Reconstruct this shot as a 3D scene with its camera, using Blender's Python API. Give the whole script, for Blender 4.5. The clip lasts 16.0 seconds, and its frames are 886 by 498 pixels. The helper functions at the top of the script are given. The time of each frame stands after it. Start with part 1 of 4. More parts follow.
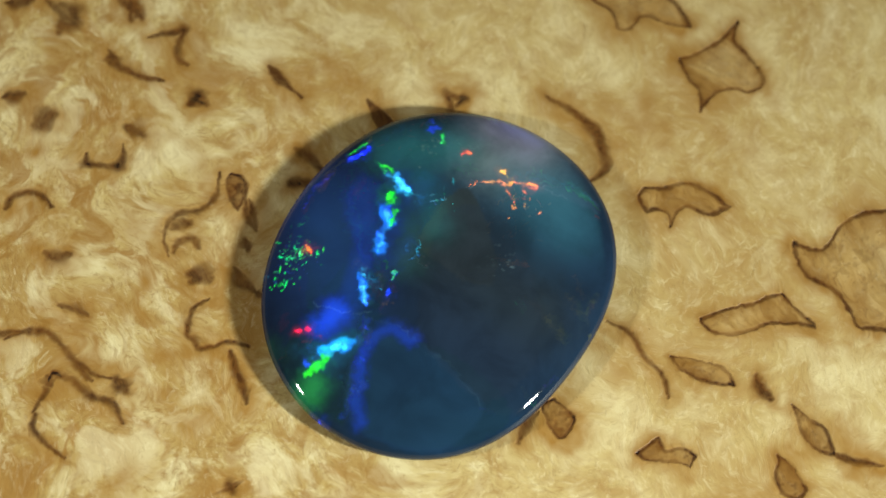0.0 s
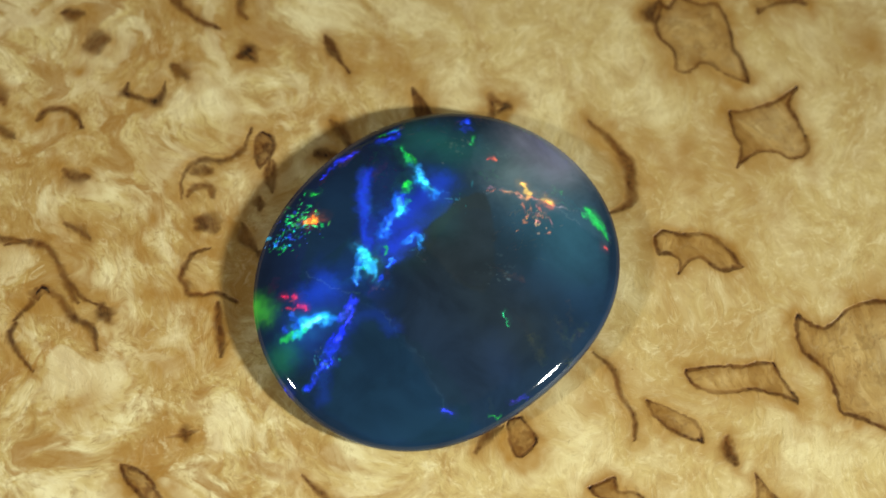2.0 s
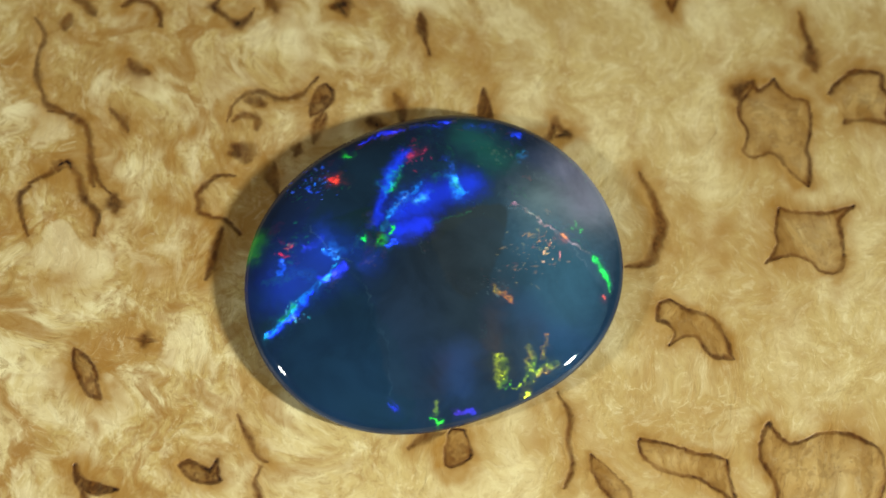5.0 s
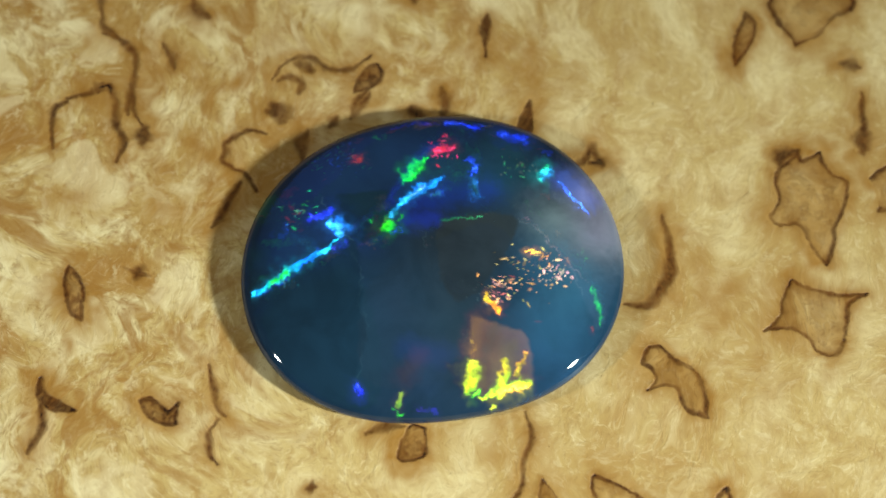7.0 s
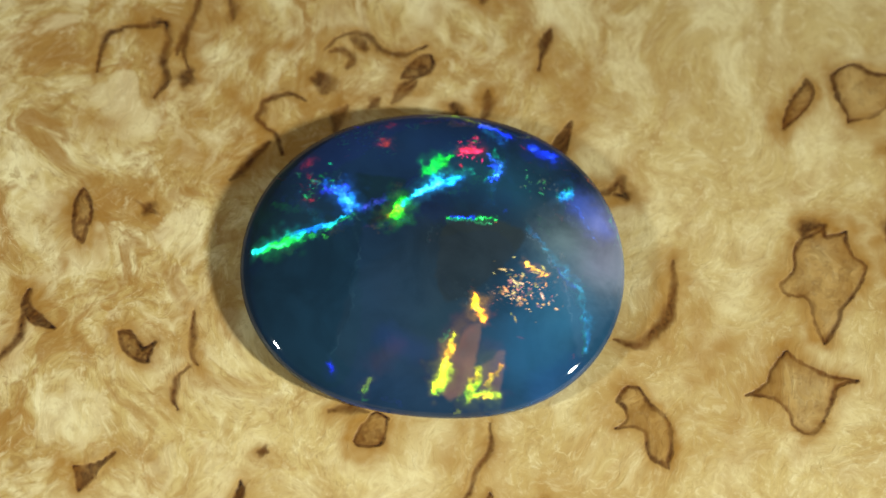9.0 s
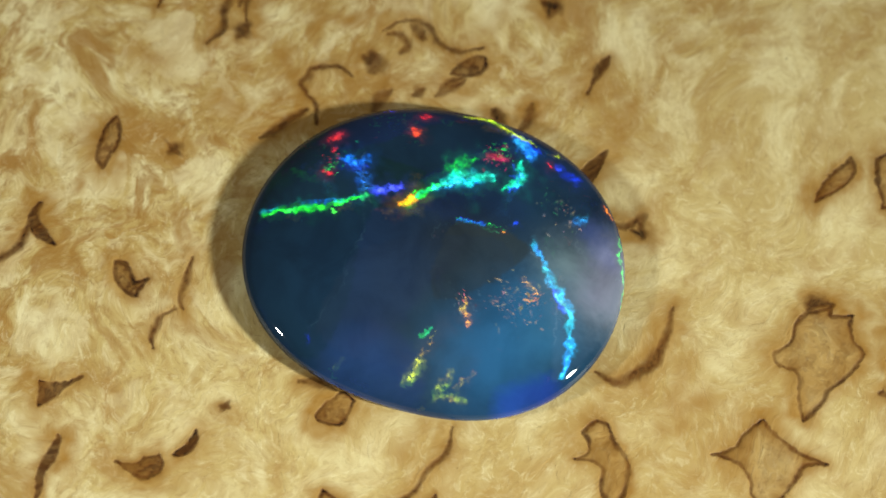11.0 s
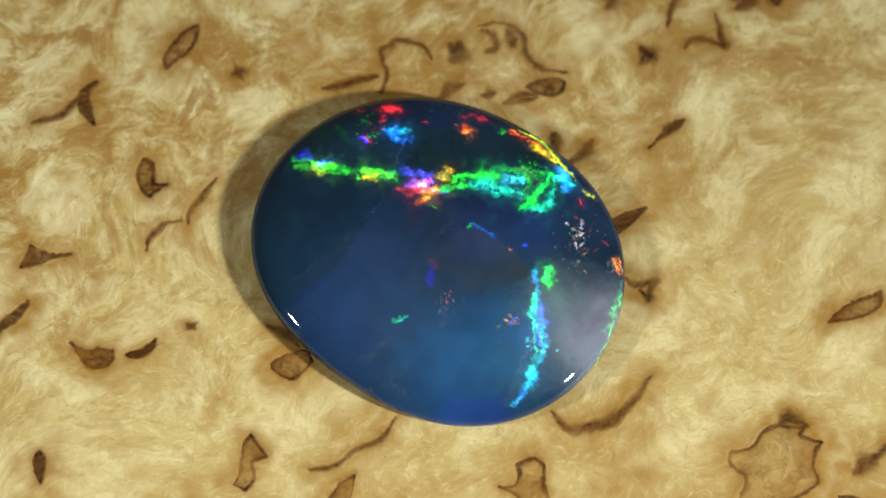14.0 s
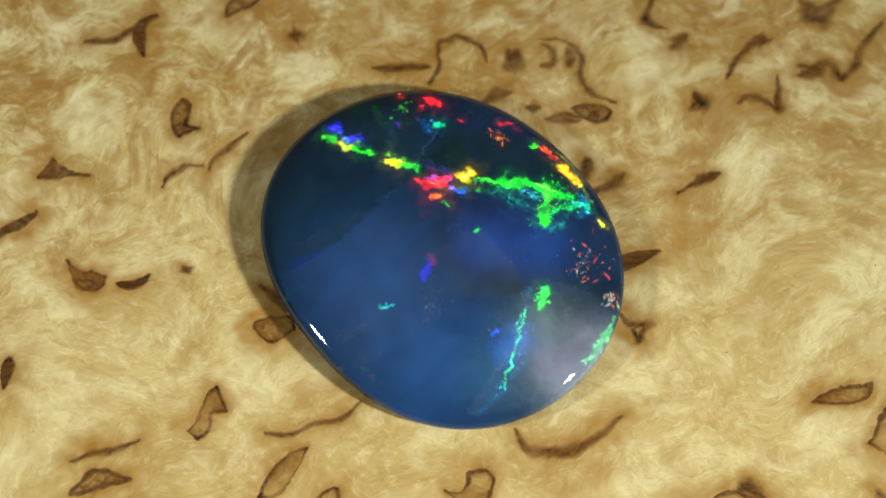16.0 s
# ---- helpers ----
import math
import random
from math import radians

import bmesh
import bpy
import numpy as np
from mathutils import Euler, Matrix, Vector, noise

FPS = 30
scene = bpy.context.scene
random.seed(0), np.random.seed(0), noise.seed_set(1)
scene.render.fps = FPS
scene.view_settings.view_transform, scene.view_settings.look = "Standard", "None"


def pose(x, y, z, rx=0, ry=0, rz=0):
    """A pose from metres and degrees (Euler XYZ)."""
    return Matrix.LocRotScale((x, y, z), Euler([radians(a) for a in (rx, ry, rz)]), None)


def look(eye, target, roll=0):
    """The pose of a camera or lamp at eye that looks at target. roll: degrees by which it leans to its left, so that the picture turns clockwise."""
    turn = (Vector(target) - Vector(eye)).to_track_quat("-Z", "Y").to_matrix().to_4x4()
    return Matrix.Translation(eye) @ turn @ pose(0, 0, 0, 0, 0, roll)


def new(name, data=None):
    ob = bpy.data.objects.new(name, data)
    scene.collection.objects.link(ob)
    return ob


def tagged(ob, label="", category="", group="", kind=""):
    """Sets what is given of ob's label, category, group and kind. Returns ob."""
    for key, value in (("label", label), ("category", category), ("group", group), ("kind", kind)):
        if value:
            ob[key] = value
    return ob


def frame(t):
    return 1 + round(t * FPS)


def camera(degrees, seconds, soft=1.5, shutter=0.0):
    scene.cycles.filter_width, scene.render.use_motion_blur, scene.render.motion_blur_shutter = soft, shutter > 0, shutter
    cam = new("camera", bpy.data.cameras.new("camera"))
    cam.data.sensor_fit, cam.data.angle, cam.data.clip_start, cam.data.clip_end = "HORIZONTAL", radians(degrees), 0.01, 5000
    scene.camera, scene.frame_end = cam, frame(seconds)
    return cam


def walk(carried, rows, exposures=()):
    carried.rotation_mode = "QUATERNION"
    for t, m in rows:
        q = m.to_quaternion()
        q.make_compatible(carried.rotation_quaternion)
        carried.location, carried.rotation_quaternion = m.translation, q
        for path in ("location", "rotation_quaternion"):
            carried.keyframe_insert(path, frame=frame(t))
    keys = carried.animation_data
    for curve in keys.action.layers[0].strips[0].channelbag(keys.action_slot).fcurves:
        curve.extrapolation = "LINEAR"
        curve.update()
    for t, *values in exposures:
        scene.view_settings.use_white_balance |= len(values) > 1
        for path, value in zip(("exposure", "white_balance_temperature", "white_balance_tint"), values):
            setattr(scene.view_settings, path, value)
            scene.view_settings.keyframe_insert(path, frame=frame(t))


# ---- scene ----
MM = 0.001
TURN = 6.70  # degrees per second, clockwise seen from above

# ---- camera ----
cam = camera(16.07, 16.0, soft=1.5)
EYE = Vector((0.0, -51.72, 118.43)) * MM
AIM = Vector((-0.419, 1.118, 0.0)) * MM
cam.data.dof.use_dof, cam.data.dof.focus_distance, cam.data.dof.aperture_fstop = True, 0.1276, 46.0
walk(cam, [(0, look(EYE, AIM, 4.805)), (16, look(EYE, AIM, 4.805))], [(0, 0.0), (16, 0.0)])

# ---- light: two small lamps beside the stone, a dim room round it ----
world = bpy.data.worlds.new("world")
scene.world = world
world.use_nodes = True
world.node_tree.nodes["Background"].inputs["Color"].default_value = (1.0, 0.86, 0.64, 1)
world.node_tree.nodes["Background"].inputs["Strength"].default_value = 0.10


def lamp(name, azimuth, elevation, watts, size, colour):
    a, e = radians(azimuth), radians(elevation)
    at = Vector((math.cos(a) * math.cos(e), math.sin(a) * math.cos(e), math.sin(e))) * 0.30
    data = bpy.data.lights.new(name, "AREA")
    data.shape, data.size, data.energy, data.color = "DISK", size, watts, colour
    ob = new(name, data)
    data.spread = radians(24)
    ob.matrix_world = look(at, (0.002, -0.015, 0))
    return at.normalized()


TO_RIGHT = lamp("lamp_right", -22, 29, 0.0275, 0.028, (0.94, 1.0, 0.88))
TO_LEFT = lamp("lamp_left", 203, 29, 0.0087, 0.024, (0.94, 1.0, 0.88))


# ---- small mathematics ----
def lattice(ix, iy, seed):
    h = (ix * 374761393 + iy * 668265263 + seed * 1442695041) & 0xFFFFFFFF
    h = ((h ^ (h >> 13)) * 1274126177) & 0xFFFFFFFF
    return ((h ^ (h >> 16)) & 0xFFFF) / 65535.0


def grain(x, y, scale, seed=0):
    """Smooth random values between 0 and 1 over the plane."""
    x, y = x * scale + 1000, y * scale + 1000
    ix, iy = np.floor(x).astype(np.int64), np.floor(y).astype(np.int64)
    fx, fy = x - ix, y - iy
    fx, fy = fx * fx * (3 - 2 * fx), fy * fy * (3 - 2 * fy)
    a = lattice(ix, iy, seed) * (1 - fx) + lattice(ix + 1, iy, seed) * fx
    b = lattice(ix, iy + 1, seed) * (1 - fx) + lattice(ix + 1, iy + 1, seed) * fx
    return a * (1 - fy) + b * fy


def spline(points, steps=8):
    """A smooth line through control points given as x, y, x, y ..."""
    p = np.array(points, float).reshape(-1, 2)
    q = np.vstack([2 * p[0] - p[1], p, 2 * p[-1] - p[-2]])
    u = np.linspace(0, 1, steps, endpoint=False)[:, None]
    line = [0.5 * (2 * q[i] + (q[i + 1] - q[i - 1]) * u + (2 * q[i - 1] - 5 * q[i] + 4 * q[i + 1] - q[i + 2]) * u * u
                   + (3 * q[i] - q[i - 1] - 3 * q[i + 1] + q[i + 2]) * u ** 3) for i in range(1, len(q) - 2)]
    return np.vstack(line + [p[-1:]])


def distance(x, y, line):
    """How far each place lies from the line, and how far along it (0 to 1)."""
    best, along = np.full(x.shape, 1e9), np.zeros(x.shape)
    for i in range(len(line) - 1):
        a, d = line[i], line[i + 1] - line[i]
        u = np.clip(((x - a[0]) * d[0] + (y - a[1]) * d[1]) / max(d @ d, 1e-12), 0, 1)
        r = np.hypot(x - a[0] - u * d[0], y - a[1] - u * d[1])
        near = r < best
        best, along = np.where(near, r, best), np.where(near, (i + u) / (len(line) - 1), along)
    return best, along


def inside(x, y, line):
    hit = np.zeros(x.shape, bool)
    for (ax, ay), (bx, by) in zip(line, np.roll(line, -1, 0)):
        if ay != by:
            hit ^= ((ay > y) != (by > y)) & (x < (bx - ax) * (y - ay) / (by - ay) + ax)
    return hit


def step(low, high, v):
    u = np.clip((v - low) / (high - low), 0, 1)
    return u * u * (3 - 2 * u)


def linear(rgb):
    c = np.array(rgb, float) / 255
    return np.where(c < 0.04045, c / 12.92, ((c + 0.055) / 1.055) ** 2.4)


def sheet(name, verts, faces, material, parent, layers, label=""):
    me = bpy.data.meshes.new(name)
    me.from_pydata((np.asarray(verts) * MM).tolist(), [], np.asarray(faces).tolist())
    for key, values in layers.items():
        full = np.ones((len(verts), 4), np.float32)
        full[:, :values.shape[1]] = values
        me.color_attributes.new(key, "FLOAT_COLOR", "POINT").data.foreach_set("color", full.ravel())
    me.polygons.foreach_set("use_smooth", [True] * len(me.polygons))
    me.materials.append(material)
    me.update()
    ob = new(name, me)
    ob.parent = parent
    return tagged(ob, label)


# ---- materials ----
class Nodes:
    def __init__(self, name):
        self.material = bpy.data.materials.new(name)
        self.material.use_nodes = True
        self.tree = self.material.node_tree
        self.bsdf = self.tree.nodes["Principled BSDF"]
        self.out = self.tree.nodes["Material Output"]

    def add(self, kind, **inputs):
        n = self.tree.nodes.new(kind)
        for k, v in inputs.items():
            self.put(n.inputs[k.replace("_", " ")], v)
        return n

    def put(self, socket, v):
        if isinstance(v, bpy.types.NodeSocket):
            self.tree.links.new(v, socket)
        else:
            socket.default_value = v

    def vectors(self, operation):
        n = self.tree.nodes.new("ShaderNodeVectorMath")
        n.operation = operation
        return n

    def attribute(self, name):
        n = self.tree.nodes.new("ShaderNodeAttribute")
        n.attribute_name = name
        return n

    def math(self, op, a, b=0.0):
        n = self.tree.nodes.new("ShaderNodeMath")
        n.operation = op
        self.put(n.inputs[0], a)
        self.put(n.inputs[1], b)
        return n.outputs[0]

    def mix(self, factor, a, b, blend="MIX"):
        n = self.tree.nodes.new("ShaderNodeMix")
        n.data_type, n.blend_type = "RGBA", blend
        self.put(n.inputs[0], factor)
        self.put(n.inputs[6], a)
        self.put(n.inputs[7], b)
        return n.outputs[2]

    def span(self, v, a, b, c=0.0, d=1.0):
        n = self.tree.nodes.new("ShaderNodeMapRange")
        n.interpolation_type = "SMOOTHSTEP"
        for i, x in enumerate((v, a, b, c, d)):
            self.put(n.inputs[i], x)
        return n.outputs[0]

    def noise(self, where, scale, detail=3.0, rough=0.55, warp=0.0):
        n = self.add("ShaderNodeTexNoise")
        for k, v in (("Vector", where), ("Scale", scale), ("Detail", detail), ("Roughness", rough), ("Distortion", warp)):
            self.put(n.inputs[k], v)
        return n.outputs["Fac"]

    def layer(self, name):
        return self.attribute(name).outputs["Color"]


def rgba(r, g, b):
    return (*linear((r, g, b)), 1.0)


def burl_wood():
    n = Nodes("curly_birch_burl")
    at = n.add("ShaderNodeTexCoord").outputs["Object"]
    # the grain runs one way and swirls: the place is turned, then pushed about by broad and by finer noise
    turned = n.add("ShaderNodeMapping", Vector=at, Rotation=(0.0, 0.0, radians(-128))).outputs[0]

    def pushed(where, scale, reach, detail):
        push = n.add("ShaderNodeTexNoise", Vector=where, Scale=scale, Detail=detail)
        shift = n.vectors("MULTIPLY_ADD")
        n.put(shift.inputs[0], push.outputs["Color"])
        shift.inputs[1].default_value = (reach, reach, 0.0)
        n.put(shift.inputs[2], where)
        return shift.outputs[0]

    bent = pushed(pushed(turned, 120.0, 0.0050, 1.0), 420.0, 0.0016, 2.0)
    flow = n.add("ShaderNodeMapping", Vector=bent, Scale=(0.42, 1.0, 1.0)).outputs[0]
    curled = n.add("ShaderNodeMapping", Vector=pushed(bent, 900.0, 0.0011, 2.0), Scale=(0.55, 1.0, 1.0)).outputs[0]
    place = n.add("ShaderNodeSeparateXYZ", Vector=at)
    # quieter wood on one side of the board, mottled burl on the other
    quiet = n.span(n.math("ADD", place.outputs["X"], n.math("MULTIPLY", place.outputs["Y"], 0.5)), -0.012, 0.006)
    lively = n.math("SUBTRACT", 1.0, n.math("MULTIPLY", quiet, 0.48))
    broad = n.noise(at, 70.0, 3.0, 0.5, 0.6)
    bands = n.noise(flow, 330.0, 3.0, 0.5, 0.2)
    cloud = n.noise(bent, 330.0, 4.0, 0.6, 0.9)
    smudge = n.noise(bent, 560.0, 4.0, 0.6, 0.4)
    silk = n.noise(curled, 1000.0, 4.0, 0.6, 0.2)
    fibre = n.noise(curled, 3600.0, 4.0, 0.65, 0.3)
    speck = n.noise(curled, 9000.0, 2.0, 0.6)
    crinkle = n.noise(bent, 2300.0, 5.0, 0.7, 0.9)
    blotch = n.noise(bent, 400.0, 3.0, 0.6, 0.8)
    pores = n.noise(at, 2600.0, 2.0, 0.5, 0.3)
    colour = n.mix(n.span(broad, 0.40, 0.62), rgba(188, 159, 98), rgba(203, 179, 120))
    colour = n.mix(n.span(bands, 0.50, 0.66, 0, 0.55), colour, rgba(232, 216, 168))
    colour = n.mix(n.span(bands, 0.48, 0.34, 0, 0.60), colour, rgba(174, 138, 78))
    colour = n.mix(n.math("MULTIPLY", lively, n.span(cloud, 0.50, 0.64, 0, 0.72)), colour, rgba(234, 221, 176))
    colour = n.mix(n.math("MULTIPLY", lively, n.span(cloud, 0.48, 0.34, 0, 0.80)), colour, rgba(166, 122, 60))
    colour = n.mix(n.math("MULTIPLY", lively, n.span(smudge, 0.54, 0.66, 0, 0.50)), colour, rgba(164, 124, 64))
    edges = n.math("ABSOLUTE", n.math("SUBTRACT", n.noise(bent, 420.0, 3.0, 0.55, 0.6), 0.5))
    colour = n.mix(n.math("MULTIPLY", lively, n.span(edges, 0.060, 0.0, 0, 0.30)), colour, rgba(156, 114, 56))
    colour = n.mix(n.span(silk, 0.52, 0.68, 0, 0.22), colour, rgba(238, 225, 182))
    colour = n.mix(n.math("MULTIPLY", lively, n.span(silk, 0.47, 0.32, 0, 0.50)), colour, rgba(158, 118, 60))
    colour = n.mix(n.span(fibre, 0.53, 0.68, 0, 0.20), colour, rgba(244, 232, 192))
    colour = n.mix(n.math("MULTIPLY", lively, n.span(fibre, 0.46, 0.32, 0, 0.40)), colour, rgba(146, 108, 56))
    colour = n.mix(n.span(crinkle, 0.53, 0.66, 0, 0.34), colour, rgba(240, 227, 186))
    colour = n.mix(n.math("MULTIPLY", lively, n.span(crinkle, 0.47, 0.34, 0, 0.52)), colour, rgba(150, 112, 58))
    mottled = n.math("MULTIPLY", lively, lively)
    colour = n.mix(n.math("MULTIPLY", mottled, n.span(blotch, 0.52, 0.64, 0, 0.74)), colour, rgba(156, 112, 52))
    colour = n.mix(n.math("MULTIPLY", mottled, n.span(blotch, 0.47, 0.36, 0, 0.45)), colour, rgba(236, 222, 180))
    colour = n.mix(n.math("MULTIPLY", quiet, 0.14), colour, rgba(226, 205, 152))
    colour = n.mix(n.span(speck, 0.58, 0.72, 0, 0.22), colour, rgba(150, 114, 64))
    colour = n.mix(n.span(pores, 0.75, 0.80, 0, 0.6), colour, rgba(110, 74, 34))
    figure = n.add("ShaderNodeSeparateColor", Color=n.layer("figure"))
    line, fill, stain = figure.outputs["Red"], figure.outputs["Green"], figure.outputs["Blue"]
    colour = n.mix(n.math("MULTIPLY", stain, n.span(cloud, 0.35, 0.65, 0.50, 1.0)), colour, rgba(162, 118, 52))
    inner = n.mix(n.span(silk, 0.38, 0.62), rgba(140, 96, 38), rgba(184, 144, 80))
    inner = n.mix(n.span(fibre, 0.45, 0.35, 0, 0.6), inner, rgba(120, 80, 32))
    colour = n.mix(n.math("MULTIPLY", fill, 0.80), colour, inner)
    bark = n.mix(n.span(smudge, 0.35, 0.65), rgba(66, 31, 7), rgba(98, 54, 15))
    bark = n.mix(n.span(line, 0.80, 0.98), bark, rgba(40, 19, 6))
    colour = n.mix(n.math("MULTIPLY", line, n.span(fibre, 0.32, 0.60, 0.78, 1.06)), colour, bark)
    n.put(n.bsdf.inputs["Base Color"], colour)
    n.put(n.bsdf.inputs["Roughness"], n.span(silk, 0.3, 0.7, 0.40, 0.56))
    n.bsdf.inputs["Specular IOR Level"].default_value = 0.35
    height = n.math("ADD", n.math("MULTIPLY", silk, 0.6), n.math("MULTIPLY", fibre, 0.4))
    height = n.math("SUBTRACT", height, n.math("MULTIPLY", line, 0.7))
    bump = n.add("ShaderNodeBump", Strength=0.6, Distance=0.00009, Height=height)
    n.put(n.bsdf.inputs["Normal"], bump.outputs[0])
    return n.material


def opal():
    """A dark body under a polished skin, with nine families of platelets; each family faces one way and lights up as the stone turns."""
    n = Nodes("dark_opal")
    at = n.add("ShaderNodeTexCoord").outputs["Object"]
    mottled = n.noise(at, 420.0, 4.0, 0.6, 0.5)
    body = n.mix(1.0, n.layer("body"), n.span(mottled, 0.3, 0.7, 0.75, 1.25), "MULTIPLY")
    n.put(n.bsdf.inputs["Base Color"], body)
    n.bsdf.inputs["Roughness"].default_value = 0.5
    n.bsdf.inputs["Specular IOR Level"].default_value = 0.0
    n.bsdf.inputs["Coat Weight"].default_value = 1.0
    n.bsdf.inputs["Coat Roughness"].default_value = 0.035
    n.bsdf.inputs["Coat IOR"].default_value = 1.45
    cells = n.add("ShaderNodeTexVoronoi", Vector=at, Scale=7000.0)
    tilt = n.vectors("MULTIPLY_ADD")
    n.put(tilt.inputs[0], cells.outputs["Color"])
    tilt.inputs[1].default_value = (0.11, 0.11, 0.0)
    tilt.inputs[2].default_value = (-0.055, -0.055, 0.0)
    glitter = n.span(n.noise(at, 1700.0, 4.0, 0.6), 0.3, 0.7, 0.5, 1.5)
    shader = n.bsdf.outputs[0]
    to_eye = (EYE - Vector((0, 0, 2 * MM))).normalized()
    for family, (seconds, lamp_at, gain, spread) in enumerate(FAMILIES):
        half = (to_eye + lamp_at).normalized()
        half.rotate(Euler((0, 0, radians(TURN * seconds))))
        fire = n.attribute("fire_%d" % family)
        grainy = fire.outputs["Alpha"]
        facing = n.vectors("MULTIPLY_ADD")
        n.put(facing.inputs[0], tilt.outputs[0])
        n.put(facing.inputs[1], grainy)
        facing.inputs[2].default_value = half
        world_way = n.add("ShaderNodeVectorTransform")
        world_way.vector_type, world_way.convert_from, world_way.convert_to = "NORMAL", "OBJECT", "WORLD"
        n.put(world_way.inputs[0], facing.outputs[0])
        colour = n.mix(1.0, fire.outputs["Color"], n.math("MULTIPLY", n.mix(grainy, (1, 1, 1, 1), glitter), gain), "MULTIPLY")
        gloss = n.add("ShaderNodeBsdfGlossy", Color=colour, Roughness=spread)
        gloss.distribution = "BECKMANN"
        n.put(gloss.inputs["Normal"], world_way.outputs[0])
        both = n.add("ShaderNodeAddShader")
        n.put(both.inputs[0], shader)
        n.put(both.inputs[1], gloss.outputs[0])
        shader = both.outputs[0]
    n.put(n.out.inputs["Surface"], shader)
    return n.material


def potch():
    n = Nodes("grey_potch")
    at = n.add("ShaderNodeTexCoord").outputs["Object"]
    colour = n.mix(n.span(n.noise(at, 500.0, 4.0), 0.35, 0.65), rgba(18, 26, 34), rgba(34, 42, 50))
    n.put(n.bsdf.inputs["Base Color"], colour)
    n.bsdf.inputs["Roughness"].default_value = 0.4
    n.bsdf.inputs["Coat Weight"].default_value = 0.6
    return n.material


def table_paint():
    n = Nodes("dull_grey_table")
    at = n.add("ShaderNodeTexCoord").outputs["Object"]
    n.put(n.bsdf.inputs["Base Color"], n.mix(n.noise(at, 60.0, 5.0), rgba(70, 66, 60), rgba(92, 87, 79)))
    n.bsdf.inputs["Roughness"].default_value = 0.7
    return n.material


# seconds at which a family faces the eye, its lamp, its strength and how widely it glints
FAMILIES = ((0, TO_LEFT, 0.185, 0.385), (4, TO_LEFT, 0.185, 0.385), (8, TO_RIGHT, 0.070, 0.385), (12, TO_RIGHT, 0.070, 0.385), (16, TO_RIGHT, 0.070, 0.385),
            (2, TO_LEFT, 0.050, 0.27), (6.9, TO_RIGHT, 0.022, 0.25), (9.2, TO_RIGHT, 0.022, 0.25), (14, TO_RIGHT, 0.020, 0.27))
WOOD, OPAL, POTCH, TABLE = burl_wood(), opal(), potch(), table_paint()

# ---- table ----
bm = bmesh.new()
bmesh.ops.create_cube(bm, size=1.0, matrix=Matrix.Translation((0, 0, -0.0225)) @ Matrix.Diagonal((0.6, 0.6, 0.025, 1)))
bmesh.ops.bevel(bm, geom=bm.edges[:], offset=0.002, segments=2, affect="EDGES")
me = bpy.data.meshes.new("table_top")
bm.to_mesh(me)
bm.free()
me.materials.append(TABLE)
tagged(new("table_top", me), "dull grey table top under the wooden board", "table", kind="structure")

# ---- board of curly birch burl ----
board = tagged(new("burl_board"), "pale cream burl wood board with dark brown bark flecks", "wooden board")
bm = bmesh.new()
bmesh.ops.create_cube(bm, size=1.0, matrix=Matrix.Translation((0, 0, -0.005)) @ Matrix.Diagonal((0.064, 0.064, 0.010, 1)))
bmesh.ops.bevel(bm, geom=bm.edges[:], offset=0.0008, segments=3, affect="EDGES")
me = bpy.data.meshes.new("slab")
bm.to_mesh(me)
bm.free()
me.materials.append(WOOD)
new("slab", me).parent = board


FLECKS = []


def pointed(points, steps=7):
    """Like spline, but a sharp turn stays a corner."""
    p = np.array(points, float).reshape(-1, 2)
    closed = np.hypot(*(p[0] - p[-1])) < 0.05
    before, after = np.roll(p, 1, 0), np.roll(p, -1, 0)
    if closed:
        before[0], after[-1] = p[-2], p[1]
    else:
        before[0], after[-1] = 2 * p[0] - p[1], 2 * p[-1] - p[-2]
    a, b = p - before, after - p
    la, lb = np.hypot(*a.T) + 1e-6, np.hypot(*b.T) + 1e-6
    bend = (a * b).sum(1) / la / lb
    soft = step(-0.1, 0.75, bend)[:, None]
    way = soft * (a / la[:, None] + b / lb[:, None])
    way = way / np.maximum(np.hypot(*way.T), 1e-6)[:, None] * soft
    out = []
    u = np.linspace(0, 1, steps, endpoint=False)[:, None]
    for i in range(len(p) - 1):
        m0, m1 = way[i] * lb[i], way[i + 1] * lb[i]
        out.append((2 * u ** 3 - 3 * u ** 2 + 1) * p[i] + (u ** 3 - 2 * u ** 2 + u) * m0 + (3 * u ** 2 - 2 * u ** 3) * p[i + 1] + (u ** 3 - u ** 2) * m1)
    corners = p[(bend < 0.35)]
    return np.vstack(out + [p[-1:]]), corners


def fleck(cx, cy, width, filled, points):
    """Notes a bark fleck: a dark line through control points round its middle, in mm, and whether it closes in tan wood."""
    line, corners = pointed(points)
    line, corners = line + np.array((cx, cy)), corners + np.array((cx, cy))
    FLECKS.append((line, width, filled, line.min(0), line.max(0), corners))


